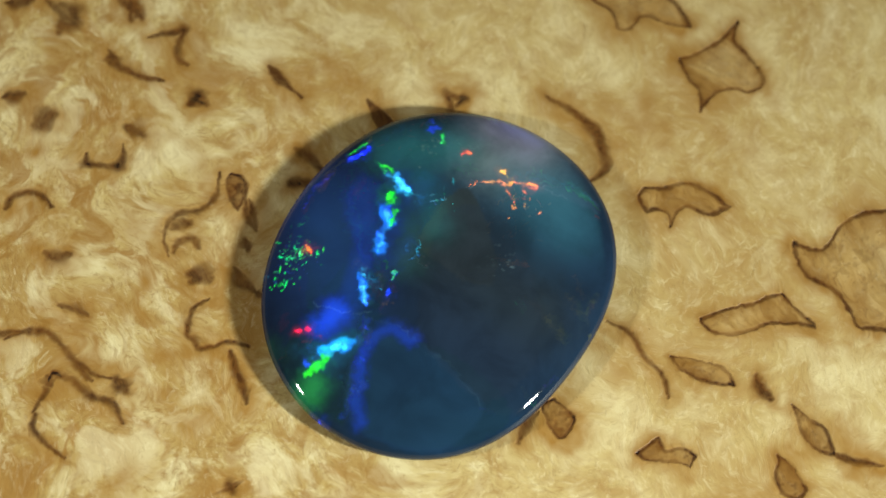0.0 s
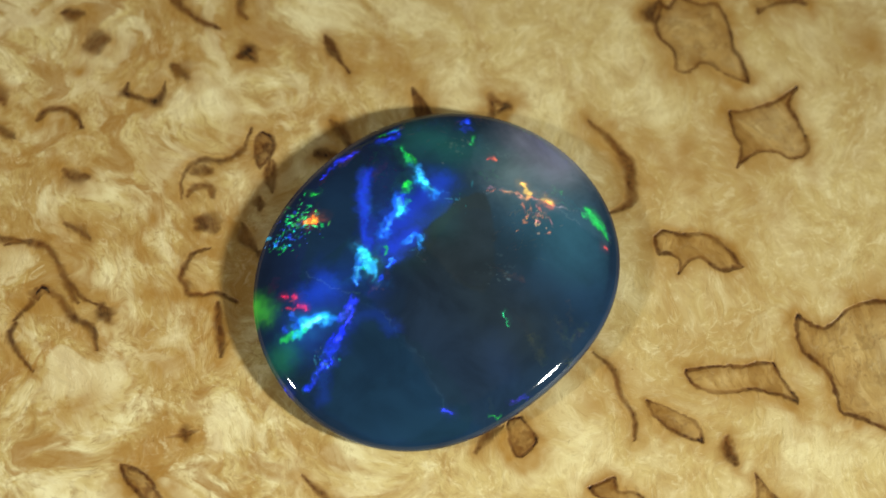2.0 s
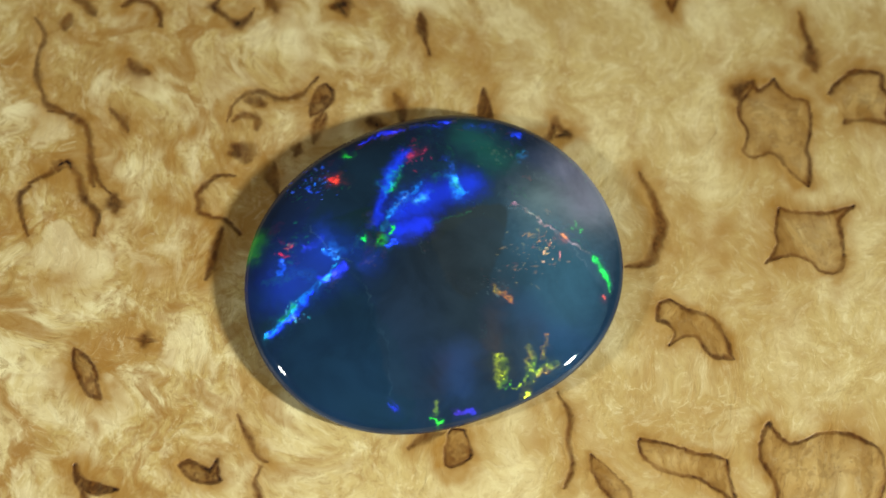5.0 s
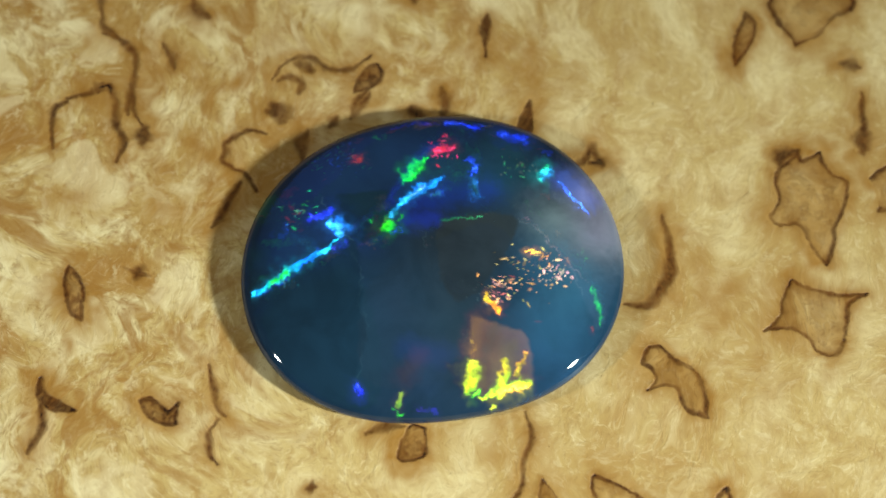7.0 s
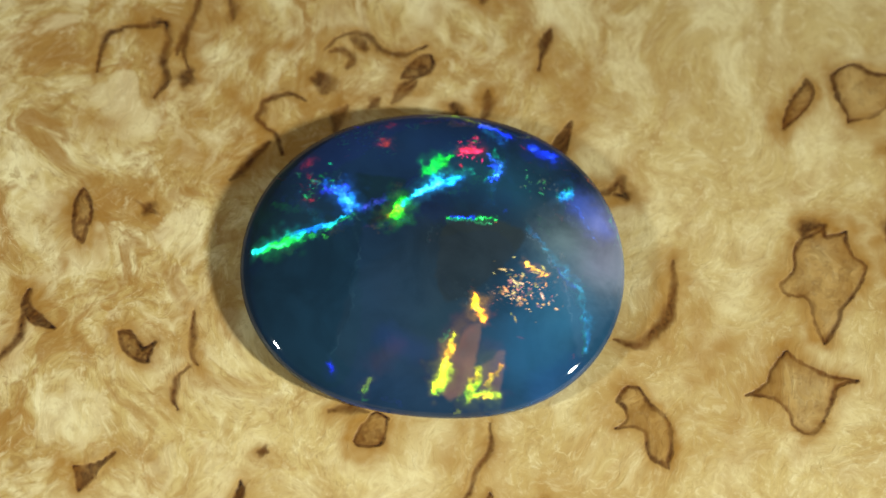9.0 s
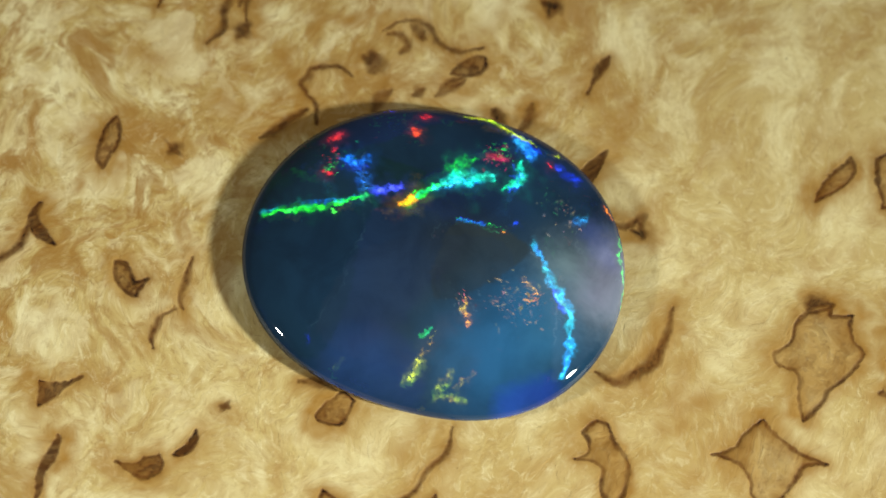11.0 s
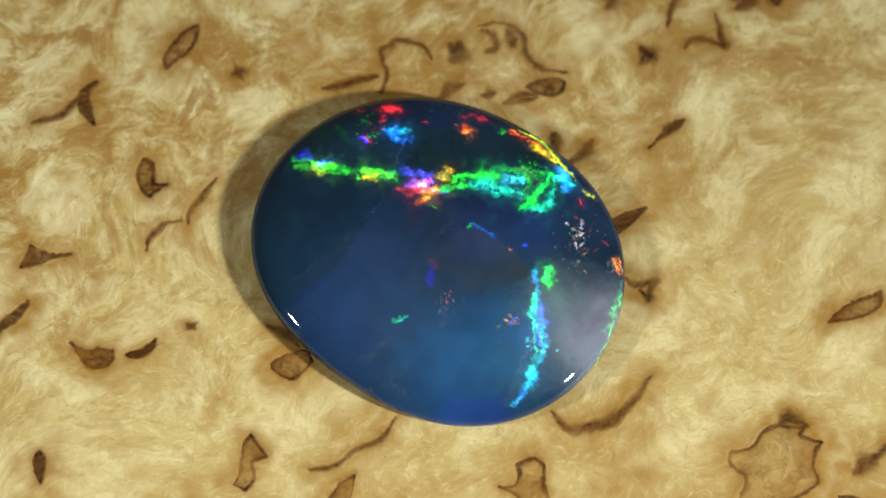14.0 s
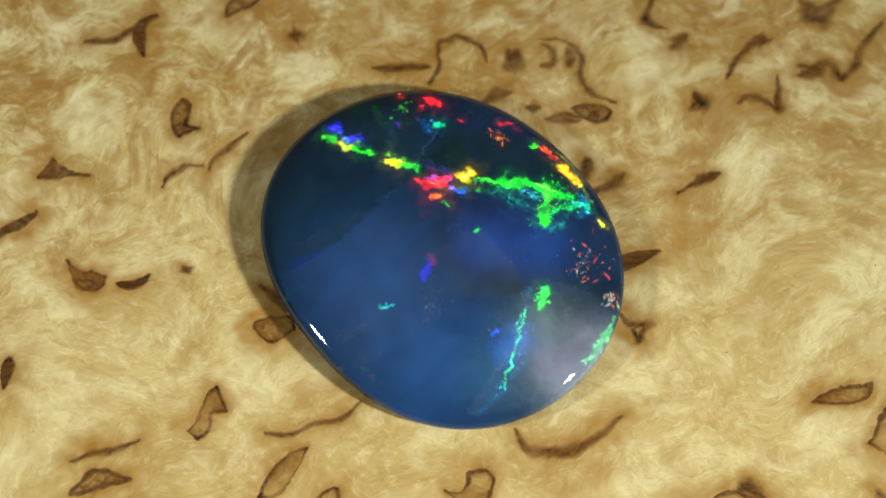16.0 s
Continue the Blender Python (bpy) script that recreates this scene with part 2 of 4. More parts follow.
def fleck_tones(x, y, line, width, filled, corners):
    """Dark line, tan inside and the brown stain round a fleck, each between 0 and 1."""
    if filled == 2:  # a soft smear with no line
        width = width * 1.5
        d = distance(x + 0.9 * (grain(x, y, 0.9, 31) - 0.5), y + 0.9 * (grain(x, y, 0.9, 32) - 0.5), line)[0]
        soft = np.exp(-(d / (0.5 * width)) ** 2) * (0.3 + 0.8 * grain(x, y, 1.3, 33))
        return np.stack([0 * d, 0 * d, np.clip(0.95 * soft, 0, 1)], -1)
    wx = x + 0.16 * (grain(x, y, 1.6, 3) - 0.5) + 0.07 * (grain(x, y, 6.0, 4) - 0.5)
    wy = y + 0.16 * (grain(x, y, 1.6, 5) - 0.5) + 0.07 * (grain(x, y, 6.0, 6) - 0.5)
    d, along = distance(wx, wy, line)
    tip = np.zeros_like(d)
    for cx, cy in corners:
        tip = np.maximum(tip, np.exp(-((wx - cx) ** 2 + (wy - cy) ** 2) / 0.30 ** 2))
    uneven = grain(x, y, 0.75, 7)
    strong = np.clip(0.66 + 0.55 * step(0.25, 0.75, uneven) + 0.5 * tip, 0, 1)
    half = width * (0.46 + 0.60 * grain(x, y, 2.2, 34) + 0.30 * uneven)
    rough = 0.5 * grain(x, y, 3.0, 9) + 0.5 * grain(x, y, 8.0, 18)
    smear = 0.6 * grain(x, y, 0.9, 10) + 0.4 * grain(x, y, 2.6, 17)
    stain = np.exp(-(d / (0.30 + 0.95 * smear)) ** 2) * (0.20 + 1.15 * smear)
    if filled:
        within = inside(wx, wy, line)
        a, b = line, np.roll(line, -1, 0)
        area = abs((a[:, 0] * b[:, 1] - b[:, 0] * a[:, 1]).sum()) / 2
        small = 1 - step(0.7, 2.4, area)
        outer = 1 - step(0.10, 0.75, d / half)
        inner = np.maximum(1 - step(0.3, 1.5, d / half), (0.25 + 0.5 * rough + 0.4 * small) * np.exp(-d / (0.10 + 0.34 * smear)))
        dark = strong * np.where(within, inner, outer) * (0.72 + 0.36 * rough)
        tiny = 1 - step(0.5, 1.1, area)
        body = 0.62 * tiny + small * (0.20 + 0.60 * rough) * (0.6 + 0.6 * uneven) + 0.22 * step(0.50, 0.75, rough)
        dark = np.maximum(dark, np.where(within, body, 0))
        tan = np.where(within, 0.62 + 0.25 * small + 0.40 * np.exp(-d / 0.30), 0.85 * np.exp(-(d / (half + 0.10)) ** 2))
    else:
        taper = 0.35 + 0.75 * np.sin(np.pi * np.clip(along, 0.02, 0.98)) ** 0.7 + 0.5 * tip
        half = half * taper * (1.65 if np.ptp(line, 0).max() < 1.1 else 1.25)
        dark = (1 - step(0.15, 1.5, d / half)) * (0.45 + 0.45 * strong) * (0.75 + 0.40 * rough)
        tan = 0.85 * np.exp(-(d / (half + 0.16)) ** 2)
    inked = (1 - step(0.15, 0.80, d / half)) * step(0.50, 0.72, 0.55 * grain(x, y, 0.9, 35) + 0.25 * grain(x, y, 5.0, 36) + 0.25 * tip)
    dark = np.maximum(np.clip(dark, 0, 0.88), 0.98 * inked)
    return np.clip(np.stack([dark, tan, stain], -1), 0, 1)


def build_flecks():
    """One thin sheet a fleck, a hair proud of the sanded wood; flecks that touch share their tones."""
    cell, reach = 0.045, 1.7
    for k, (line, width, filled, low, high, corners) in enumerate(FLECKS):
        low, high = low - reach, high + reach
        nx, ny = (np.ceil((high - low) / cell).astype(int) + 1)
        x, y = np.meshgrid(low[0] + np.arange(nx) * cell, low[1] + np.arange(ny) * cell, indexing="ij")
        own = fleck_tones(x, y, line, width, filled, corners)
        value = own
        for j, (other, w, f, a, b, c) in enumerate(FLECKS):
            if j != k and (a - reach < high).all() and (b + reach > low).all():
                value = np.maximum(value, fleck_tones(x, y, other, w, f, c))
        keep = own.max(-1) > 0.012
        i, j = np.nonzero(keep[:-1, :-1] | keep[1:, :-1] | keep[1:, 1:] | keep[:-1, 1:])
        quads = np.stack([i * ny + j, (i + 1) * ny + j, (i + 1) * ny + j + 1, i * ny + j + 1], 1)
        used, back = np.unique(quads, return_inverse=True)
        lift = np.full(x.size, 0.001 + 0.00006 * k)
        verts = np.stack([x.ravel(), y.ravel(), lift], 1)[used]
        name, label = (("bark_line", "thin dark brown bark line"), ("bark_fleck", "tan bark fleck with a dark brown rim"), ("brown_smear", "soft brown stain"))[filled]
        sheet(name, verts, back.reshape(-1, 4), WOOD, board, {"figure": value.reshape(-1, 3)[used]}, label)


fleck(-17.3, 10.3, 0.33, 0, (-0.32, 0.60, 0.31, 0.38, 0.34, -0.30, -0.19, -0.54))
fleck(-14.5, 11.1, 0.23, 0, (-0.42, 0.44, -0.09, 0.06, 0.40, -0.51))
fleck(-12.8, 9.4, 0.16, 0, (-0.84, 0.33, -0.03, 0.59, 0.61, 0.86, 0.39, 0.02, 0.57, -0.64, 0.88, -0.81))
fleck(-14.0, 8.3, 0.14, 0, (-1.23, 0.61, -0.94, 0.10, -0.05, -0.37, 1.17, -0.62))
fleck(-7.7, 8.1, 0.21, 1, (-0.70, 0.71, -0.20, 0.48, 0.20, -0.03, 0.73, -0.61, 0.09, -0.17, -0.41, 0.11, -0.70, 0.71))
fleck(-11.2, 6.9, 0.23, 0, (-0.35, -0.11, -0.07, 0.18, 0.30, -0.00))
fleck(-18.9, 6.4, 0.19, 0, (-0.44, -0.12, -0.10, -0.01, 0.35, 0.21))
fleck(-17.5, 5.4, 0.33, 0, (-0.39, -0.33, -0.08, 0.04, 0.37, 0.26))
fleck(-13.7, 5.3, 0.28, 0, (-0.37, 0.16, 0.05, -0.02, 0.38, -0.20))
fleck(-14.9, 4.1, 0.16, 0, (-0.74, -0.04, -0.75, -0.57, 0.14, -0.55, 0.72, -0.50, 0.84, -0.04, 0.73, 0.48))
fleck(-17.6, 1.6, 0.16, 0, (-1.00, -0.40, -0.83, 0.13, -0.28, 0.44, 0.44, 0.29, 0.91, -0.11))
fleck(-8.4, 1.9, 0.16, 0, (-0.26, 0.63, 0.03, 0.01, 0.25, -0.57))
fleck(-10.3, -1.0, 0.28, 0, (-0.36, 0.01, 0.10, 0.10, 0.43, -0.18))
fleck(-9.2, -3.1, 0.14, 0, (-0.66, 1.08, -1.09, 0.74, -1.28, 0.35, -1.31, -0.54, -1.05, -0.77, -0.79, -1.08, 0.33, -0.79, 1.25, -0.84))
fleck(-8.2, -5.3, 0.16, 0, (-0.45, 1.06, -0.24, 0.45, 0.20, -0.51, 0.39, -1.12))
fleck(-17.2, -3.7, 0.14, 0, (-3.94, 2.15, -3.12, 1.86, -2.37, 0.44, -0.98, -0.58, 0.38, -0.51, 1.20, -0.48, 2.11, -1.44, 3.08, -2.07, 3.86, -2.20))
fleck(-12.9, -6.1, 0.30, 0, (-0.23, 0.18, 0.17, -0.27))
fleck(-15.5, -8.6, 0.14, 0, (0.75, -0.86, -0.26, -0.20, -0.69, 0.38, -0.68, 0.92))
fleck(-14.4, -6.8, 0.14, 0, (-1.89, -0.81, -1.45, 0.17, -1.31, 0.91, -0.37, 0.63, 0.50, -0.01, 1.32, -0.21, 1.82, -0.92))
fleck(-15.9, -5.1, 0.14, 0, (-1.87, 0.55, -0.83, 0.92, -0.06, 0.88, 0.64, 0.19, 1.38, -0.66, 1.81, -0.99))
fleck(-12.9, -6.2, 0.30, 0, (-0.21, 0.16, 0.19, -0.10))
fleck(-8.1, -10.0, 0.33, 0, (-0.02, 0.06, 0.09, -0.12))
fleck(9.0, 17.4, 0.19, 1, (-1.57, -0.76, -1.58, 0.03, -1.12, 0.96, -0.39, 1.41, 0.13, 0.93, 0.74, 0.82, 1.01, 0.03, 1.64, -0.39, 0.90, -0.52, 0.22, -1.04, -0.25, -1.45))
fleck(5.9, 17.6, 0.23, 0, (-0.27, 0.35, 0.36, -0.40))
fleck(13.1, -3.8, 0.19, 0, (-0.35, 0.52, -0.10, -0.08, 0.25, -0.43))
fleck(15.2, -5.4, 0.14, 1, (-0.92, 1.00, -0.34, 0.55, 0.36, 0.11, 0.84, -0.97, 0.15, -0.90, -0.43, -0.33, -0.92, 1.00))
fleck(17.0, -6.5, 0.14, 0, (-0.96, 0.13, -0.05, -0.04, 1.05, -0.15))
fleck(7.9, -3.0, 0.12, 0, (-1.34, 1.54, -0.49, 1.19, 0.38, -0.01, 1.06, -0.74, 1.35, -1.57))
fleck(-1.8, -10.7, 0.12, 0, (-1.13, 0.45, -0.21, 0.03, 0.65, -0.46, 1.05, -0.38))
fleck(-0.1, -12.0, 0.12, 0, (-0.77, 0.59, -0.44, -0.05, 0.13, -0.52, 0.80, -0.60))
fleck(5.6, -14.1, 0.14, 1, (-0.50, -0.84, -0.21, -0.29, -0.35, 0.40, -0.40, 0.86, 0.26, 0.86, 0.46, 0.35, 0.16, -0.31, -0.50, -0.84))
fleck(5.0, -12.1, 0.14, 1, (0.30, -0.51, -0.02, 0.01, -0.46, 0.61, 0.24, 0.22, 0.44, -0.36, 0.30, -0.51))
fleck(5.8, -13.4, 0.14, 0, (0.15, -0.21, -0.18, 0.18))
fleck(4.8, -17.7, 0.16, 1, (-1.25, 0.69, -0.40, 0.42, 0.17, -0.06, 1.22, -0.68, 0.03, -0.28, -0.78, 0.32, -1.25, 0.69))
fleck(-17.8, 10.3, 0.28, 0, (0.32, -0.71, 0.49, -0.02, -0.40, 0.71))
fleck(-16.2, 11.8, 0.19, 0, (1.63, -1.37, 1.58, -0.88, 1.19, -0.12, 1.60, 0.52, 1.04, 0.84, -0.14, 0.84, -1.66, 1.31))
fleck(10.6, -15.3, 0.16, 1, (-0.18, -0.22, -0.65, -0.05, -0.11, 0.26, 0.68, 0.29, -0.18, -0.22))
fleck(3.7, -10.2, 0.16, 0, (-0.04, -0.10, 0.11, 0.07))
fleck(12.2, -10.3, 0.12, 0, (0.91, -1.04, 0.36, -0.30, -0.20, 0.44, -0.87, 1.13))
fleck(-19.9, -0.9, 0.23, 0, (-0.14, 0.34, 0.16, -0.27))
fleck(-19.9, 0.2, 0.21, 0, (-0.80, -0.05, 0.13, 0.04, 0.76, -0.05))
fleck(-20.5, 1.8, 0.23, 0, (-0.37, 0.33, 0.36, -0.35))
fleck(-0.5, 7.7, 0.16, 0, (-0.41, -0.65, -0.11, -0.04, -0.36, 0.60, 0.36, 0.49, 0.09, 0.15))
fleck(-3.4, 6.9, 0.14, 1, (0.01, -0.74, -0.69, 0.75, 0.15, 0.18, 0.60, -0.28, 0.01, -0.74))
fleck(-15.1, 8.5, 0.26, 0, (0.05, -0.14, -0.02, 0.17))
fleck(4.5, 14.5, 0.19, 0, (0.20, -0.48, -0.19, -0.14, 0.05, 0.54))
fleck(5.3, 18.2, 0.16, 0, (-1.08, 0.80, -0.04, -0.03, 1.01, -0.85))
fleck(3.0, 19.6, 0.23, 0, (-0.30, -0.25, 0.28, 0.17))
fleck(-6.2, 4.9, 0.79, 2, (-0.45, 0.17, 0.41, -0.16))
fleck(-6.4, 4.7, 0.21, 0, (-0.48, 0.40, 0.14, 0.00, 0.53, -0.36))
fleck(-6.6, 3.4, 0.19, 0, (-0.38, 0.06, 0.32, 0.11, 0.46, -0.14))
fleck(-8.3, -0.9, 1.16, 2, (-0.31, 0.33, 0.33, -0.25))
fleck(-8.4, -1.1, 0.19, 0, (-0.44, 0.51, -0.08, -0.10, 0.46, -0.43))
fleck(-8.5, 0.5, 0.19, 0, (-0.11, 0.22, 0.04, -0.16))
fleck(-16.2, -0.6, 0.21, 0, (-0.55, 0.01, -0.07, -0.13, 0.49, 0.10))
fleck(-15.2, -3.1, 0.16, 0, (-0.69, 0.16, 0.01, 0.09, 0.61, -0.11))
fleck(-19.4, 10.9, 0.19, 0, (-0.49, -0.13, -0.01, -0.15, 0.55, 0.17))
fleck(-7.8, -1.6, 0.19, 0, (-0.14, 0.07, 0.15, -0.04))
fleck(-15.8, -6.2, 0.19, 0, (-0.08, 0.20, 0.12, -0.18))
fleck(-13.6, 0.7, 1.16, 2, (-0.45, 0.61, 0.39, -0.61))
fleck(-10.8, 4.5, 0.93, 2, (-0.33, 0.46, 0.24, -0.55))
fleck(-16.7, 0.1, 1.40, 2, (0.46, -0.00, -0.47, -0.08))
fleck(-15.5, -2.9, 1.40, 2, (-0.59, -0.31, 0.50, 0.29))
fleck(-11.3, -5.0, 1.16, 2, (0.26, -0.19, -0.24, 0.15))
fleck(-8.6, -6.1, 1.40, 2, (-0.08, 0.23, 0.08, -0.25))
fleck(-13.1, -0.7, 0.93, 2, (-0.13, -0.11, 0.20, 0.04))
fleck(-17.6, 4.1, 0.93, 2, (-0.18, 0.05, 0.19, -0.05))
fleck(-9.4, -6.4, 1.16, 2, (-0.35, -0.29, 0.29, 0.25))
fleck(-8.0, 6.4, 0.93, 2, (-0.25, 0.67, 0.34, -0.62))
fleck(7.0, -3.0, 0.93, 2, (-0.27, 0.37, 0.22, -0.35))
fleck(-12.4, -9.9, 1.16, 2, (-0.39, -0.33, 0.45, 0.34))
fleck(11.2, 7.2, 1.28, 2, (-0.42, 0.54, 0.37, -0.57))
fleck(7.9, 7.4, 1.86, 2, (-0.48, 0.08, 0.56, -0.14))
fleck(13.7, 16.0, 1.40, 2, (-0.44, 0.19, 0.39, -0.12))
fleck(-5.2, 8.9, 0.93, 2, (-0.98, 0.41, 1.01, -0.47))
fleck(-7.6, -14.0, 0.51, 2, (-0.17, 0.00, 0.08, -0.06))
fleck(-7.6, -14.1, 0.51, 2, (-0.15, -0.04, 0.12, 0.04))
fleck(-9.6, -7.2, 1.40, 2, (-0.59, -0.15, 0.58, 0.24))
fleck(4.2, -5.4, 1.40, 2, (-0.78, -0.40, 0.78, 0.38))
fleck(7.0, 8.6, 1.16, 2, (-0.70, -0.12, 0.63, 0.10))
fleck(7.0, 13.9, 0.14, 1, (-2.28, -0.04, -2.29, 0.69, -2.32, 1.14, -1.86, 1.05, -1.78, 1.87, -0.84, 1.55, -0.01, 1.77, 0.77, 0.98, 1.15, 0.13, 1.76, -0.59, 2.30, -1.40, 1.72, -1.37, 0.95, -1.17, 0.12, -1.15, -0.39, -1.80, -0.72, -1.83, -1.18, -0.96, -1.96, -0.50, -2.28, -0.04))
fleck(10.7, 10.7, 0.15, 1, (-0.77, -2.19, -0.92, -1.24, -1.45, -0.59, -1.79, 0.21, -1.29, 0.44, -0.31, 1.17, 0.59, 2.24, 0.50, 1.44, 0.95, 0.84, 1.64, 0.07, 1.82, -0.57, 1.23, -1.06, 0.55, -1.00, -0.23, -1.31, -0.77, -2.19))
fleck(9.4, 4.1, 0.15, 1, (-1.49, -0.50, -1.92, 0.21, -1.68, 0.60, -0.76, 0.67, 0.17, 1.01, 1.03, 0.76, 1.93, 0.14, 1.41, -0.24, 0.82, -0.26, 0.20, -0.11, -0.27, -0.49, -0.53, -1.06, -0.67, -0.50, -1.13, -0.39, -1.49, -0.50))
fleck(-5.8, -16.1, 0.17, 1, (-0.97, 0.17, -0.24, 0.02, 1.05, 0.41, 0.64, -0.14, 0.14, -0.40, -0.29, -0.40, -0.97, 0.17))
fleck(-5.4, -17.2, 0.16, 0, (-0.96, 0.98, -0.24, 0.50, 0.45, -0.02, 0.94, -1.08))
fleck(-2.6, -12.9, 0.17, 1, (-0.84, -0.47, -0.70, -0.02, 0.23, 0.10, 0.15, 0.67, 0.84, 0.14, 0.37, -0.38, -0.35, -0.62, -0.84, -0.47))
fleck(-8.9, -12.7, 0.15, 1, (-0.81, 0.15, -1.15, 0.57, -0.11, 0.56, 0.42, 0.20, 1.07, -0.44, 0.54, -0.56, -0.17, -0.26, -0.81, 0.15))
fleck(4.8, -5.9, 0.15, 1, (0.06, -0.78, -0.48, -0.04, -0.67, 0.48, -0.25, 0.81, 0.67, -0.01, 0.28, -0.73, 0.06, -0.78))
fleck(3.6, -6.3, 0.20, 0, (-0.33, -0.73, -0.10, 0.06, 0.37, 0.63))
fleck(-0.9, 16.6, 0.14, 1, (0.78, -1.04, -0.01, -0.26, -0.77, 1.09, -0.14, 1.07, 0.48, 0.28, 0.78, -1.04))
fleck(-0.3, 20.0, 0.16, 1, (-1.17, -1.20, -1.24, -0.26, -0.63, 0.20, -0.12, 1.03, 0.82, 1.79, 1.20, 1.63, 1.11, 0.44, 1.29, -0.57, 1.05, -1.73, 0.54, -1.52, -0.26, -1.55, -1.17, -1.20))
fleck(13.7, -9.8, 0.16, 1, (0.73, -0.97, -0.09, -0.84, -0.66, -0.23, -0.67, 0.99, -0.17, 0.23, 0.46, -0.48, 0.73, -0.97))
fleck(9.3, -7.0, 0.14, 1, (0.92, -0.54, 0.30, -0.30, -0.72, -0.35, -1.16, -0.04, -0.43, 0.58, -0.02, 0.18, 0.59, 0.31, 1.15, 0.05, 0.92, -0.54))
fleck(1.6, -16.6, 0.16, 1, (0.53, -0.90, -0.54, -0.68, -0.26, -0.18, -0.31, 1.00, 0.10, -0.02, 0.53, -0.90))
fleck(12.7, -0.5, 0.14, 1, (-2.32, -0.49, -0.96, 0.14, 1.00, 0.97, 1.61, 0.26, 2.33, -0.42, 0.70, -0.38, -0.44, -0.94, -1.72, -1.06, -2.32, -0.49))
fleck(16.9, 1.8, 0.14, 1, (-2.82, 1.01, -1.76, 0.86, -0.85, 1.98, 0.08, 2.72, 1.50, 2.78, 2.72, 0.52, 2.32, -2.82, 1.11, -2.56, -0.01, -2.55, -0.50, -1.71, -1.23, -0.89, -2.30, -0.48, -2.82, 1.01))
fleck(10.5, -3.2, 0.14, 1, (-1.31, 0.46, -0.27, 0.43, 1.14, -0.05, 1.35, -0.53, 0.23, -0.44, -0.82, -0.12, -1.31, 0.46))
fleck(14.3, -7.5, 0.14, 1, (-0.57, 0.88, 0.02, 0.45, 0.63, -0.53, 0.30, -0.95, -0.39, -0.68, -0.57, 0.88))
fleck(-9.2, 2.9, 0.17, 1, (-0.40, 0.46, -0.18, 0.84, 0.17, 0.64, 0.37, -0.12, 0.16, -0.79, -0.19, -0.36, -0.40, 0.46))
fleck(-10.9, 1.7, 0.13, 0, (0.97, 1.94, 0.93, 0.97, 0.27, 0.18, -0.63, -0.14, -0.99, -1.11, -0.70, -1.95))
fleck(-8.5, 2.0, 0.13, 0, (-0.35, 0.78, -0.16, -0.06, 0.39, -0.83))
fleck(-10.9, 0.3, 0.16, 0, (-0.54, -0.38, -0.41, 0.14, 0.09, 0.30, 0.45, -0.03))
fleck(-11.3, 1.1, 0.22, 0, (-0.31, -0.14, -0.05, 0.11, 0.22, 0.19))
fleck(-10.2, -1.1, 0.22, 0, (-0.40, -0.17, -0.06, 0.11, 0.37, 0.03))
fleck(4.7, 6.7, 0.20, 0, (-1.28, 1.84, -0.24, 1.33, 0.77, 0.56, 1.24, -0.38, 1.33, -1.28, 0.73, -1.91))
fleck(4.9, 6.6, 0.55, 2, (-0.66, 1.07, 0.50, 0.06, 0.65, -1.14))
fleck(-8.4, 0.2, 0.90, 2, (-0.36, 1.29, 0.23, 0.19, 0.28, -1.33))
fleck(-11.3, 2.8, 0.80, 2, (-0.64, -0.20, 0.73, 0.20))
fleck(-17.2, 3.4, 0.90, 2, (-0.64, 0.98, 0.64, 0.32, 0.34, -1.02))
fleck(-16.2, -0.8, 0.90, 2, (-0.75, 0.34, 0.73, -0.28))
fleck(-13.3, -3.0, 0.80, 2, (-0.78, 0.15, 0.87, -0.06))
fleck(-8.3, -4.4, 1.00, 2, (-0.59, 0.67, 0.49, -0.71))
fleck(-16.7, 8.4, 0.80, 2, (-0.76, 0.29, 0.77, -0.37))
fleck(-13.2, 5.9, 0.80, 2, (-0.85, 0.45, 0.92, -0.44))
fleck(-7.9, 7.9, 0.80, 2, (0.53, 0.72, -0.51, -0.73))
fleck(-11.9, -6.6, 0.90, 2, (-1.05, 0.26, 1.08, -0.28))
fleck(-8.9, 2.0, 0.80, 2, (-0.69, -0.36, 0.74, 0.44))
fleck(-5.4, 8.3, 0.80, 2, (-0.61, 0.73, 0.71, -0.71))
fleck(-1.0, 9.1, 0.70, 2, (-0.64, -0.09, 0.73, 0.13))
fleck(-12.3, -1.3, 0.80, 2, (-0.19, 0.79, 0.11, -0.79))
fleck(3.4, -4.9, 0.70, 2, (-0.64, -0.19, 0.71, 0.18))
build_flecks()

# ---- opal ----
stone = tagged(new("opal_cabochon"), "polished dark blue oval opal with multicoloured flashes on burl wood", "gemstone")
CENTRE = Vector((-0.50, -0.55, 0.0)) * MM


def outline(a):
    """The stone's half width in mm, round its girdle."""
    return (7.385 - 0.325 * np.cos(2 * a) + 0.460 * np.sin(2 * a) + 0.035 * np.cos(3 * a) + 0.075 * np.sin(3 * a)
            + 0.036 * np.cos(4 * a) + 0.054 * np.sin(4 * a))


SLOPE_AT = np.array((0.0, 0.60, 0.80, 0.88, 0.92, 0.95, 0.97, 0.985, 0.994, 1.0))
SLOPE = np.radians((0.0, 5.0, 11.0, 20.0, 27.0, 33.5, 40.0, 50.0, 64.0, 84.0))
FINE = np.linspace(0, 1, 4001)
FALL = np.cumsum(np.tan(np.interp(FINE, SLOPE_AT, SLOPE))) * 7.37 / 4000


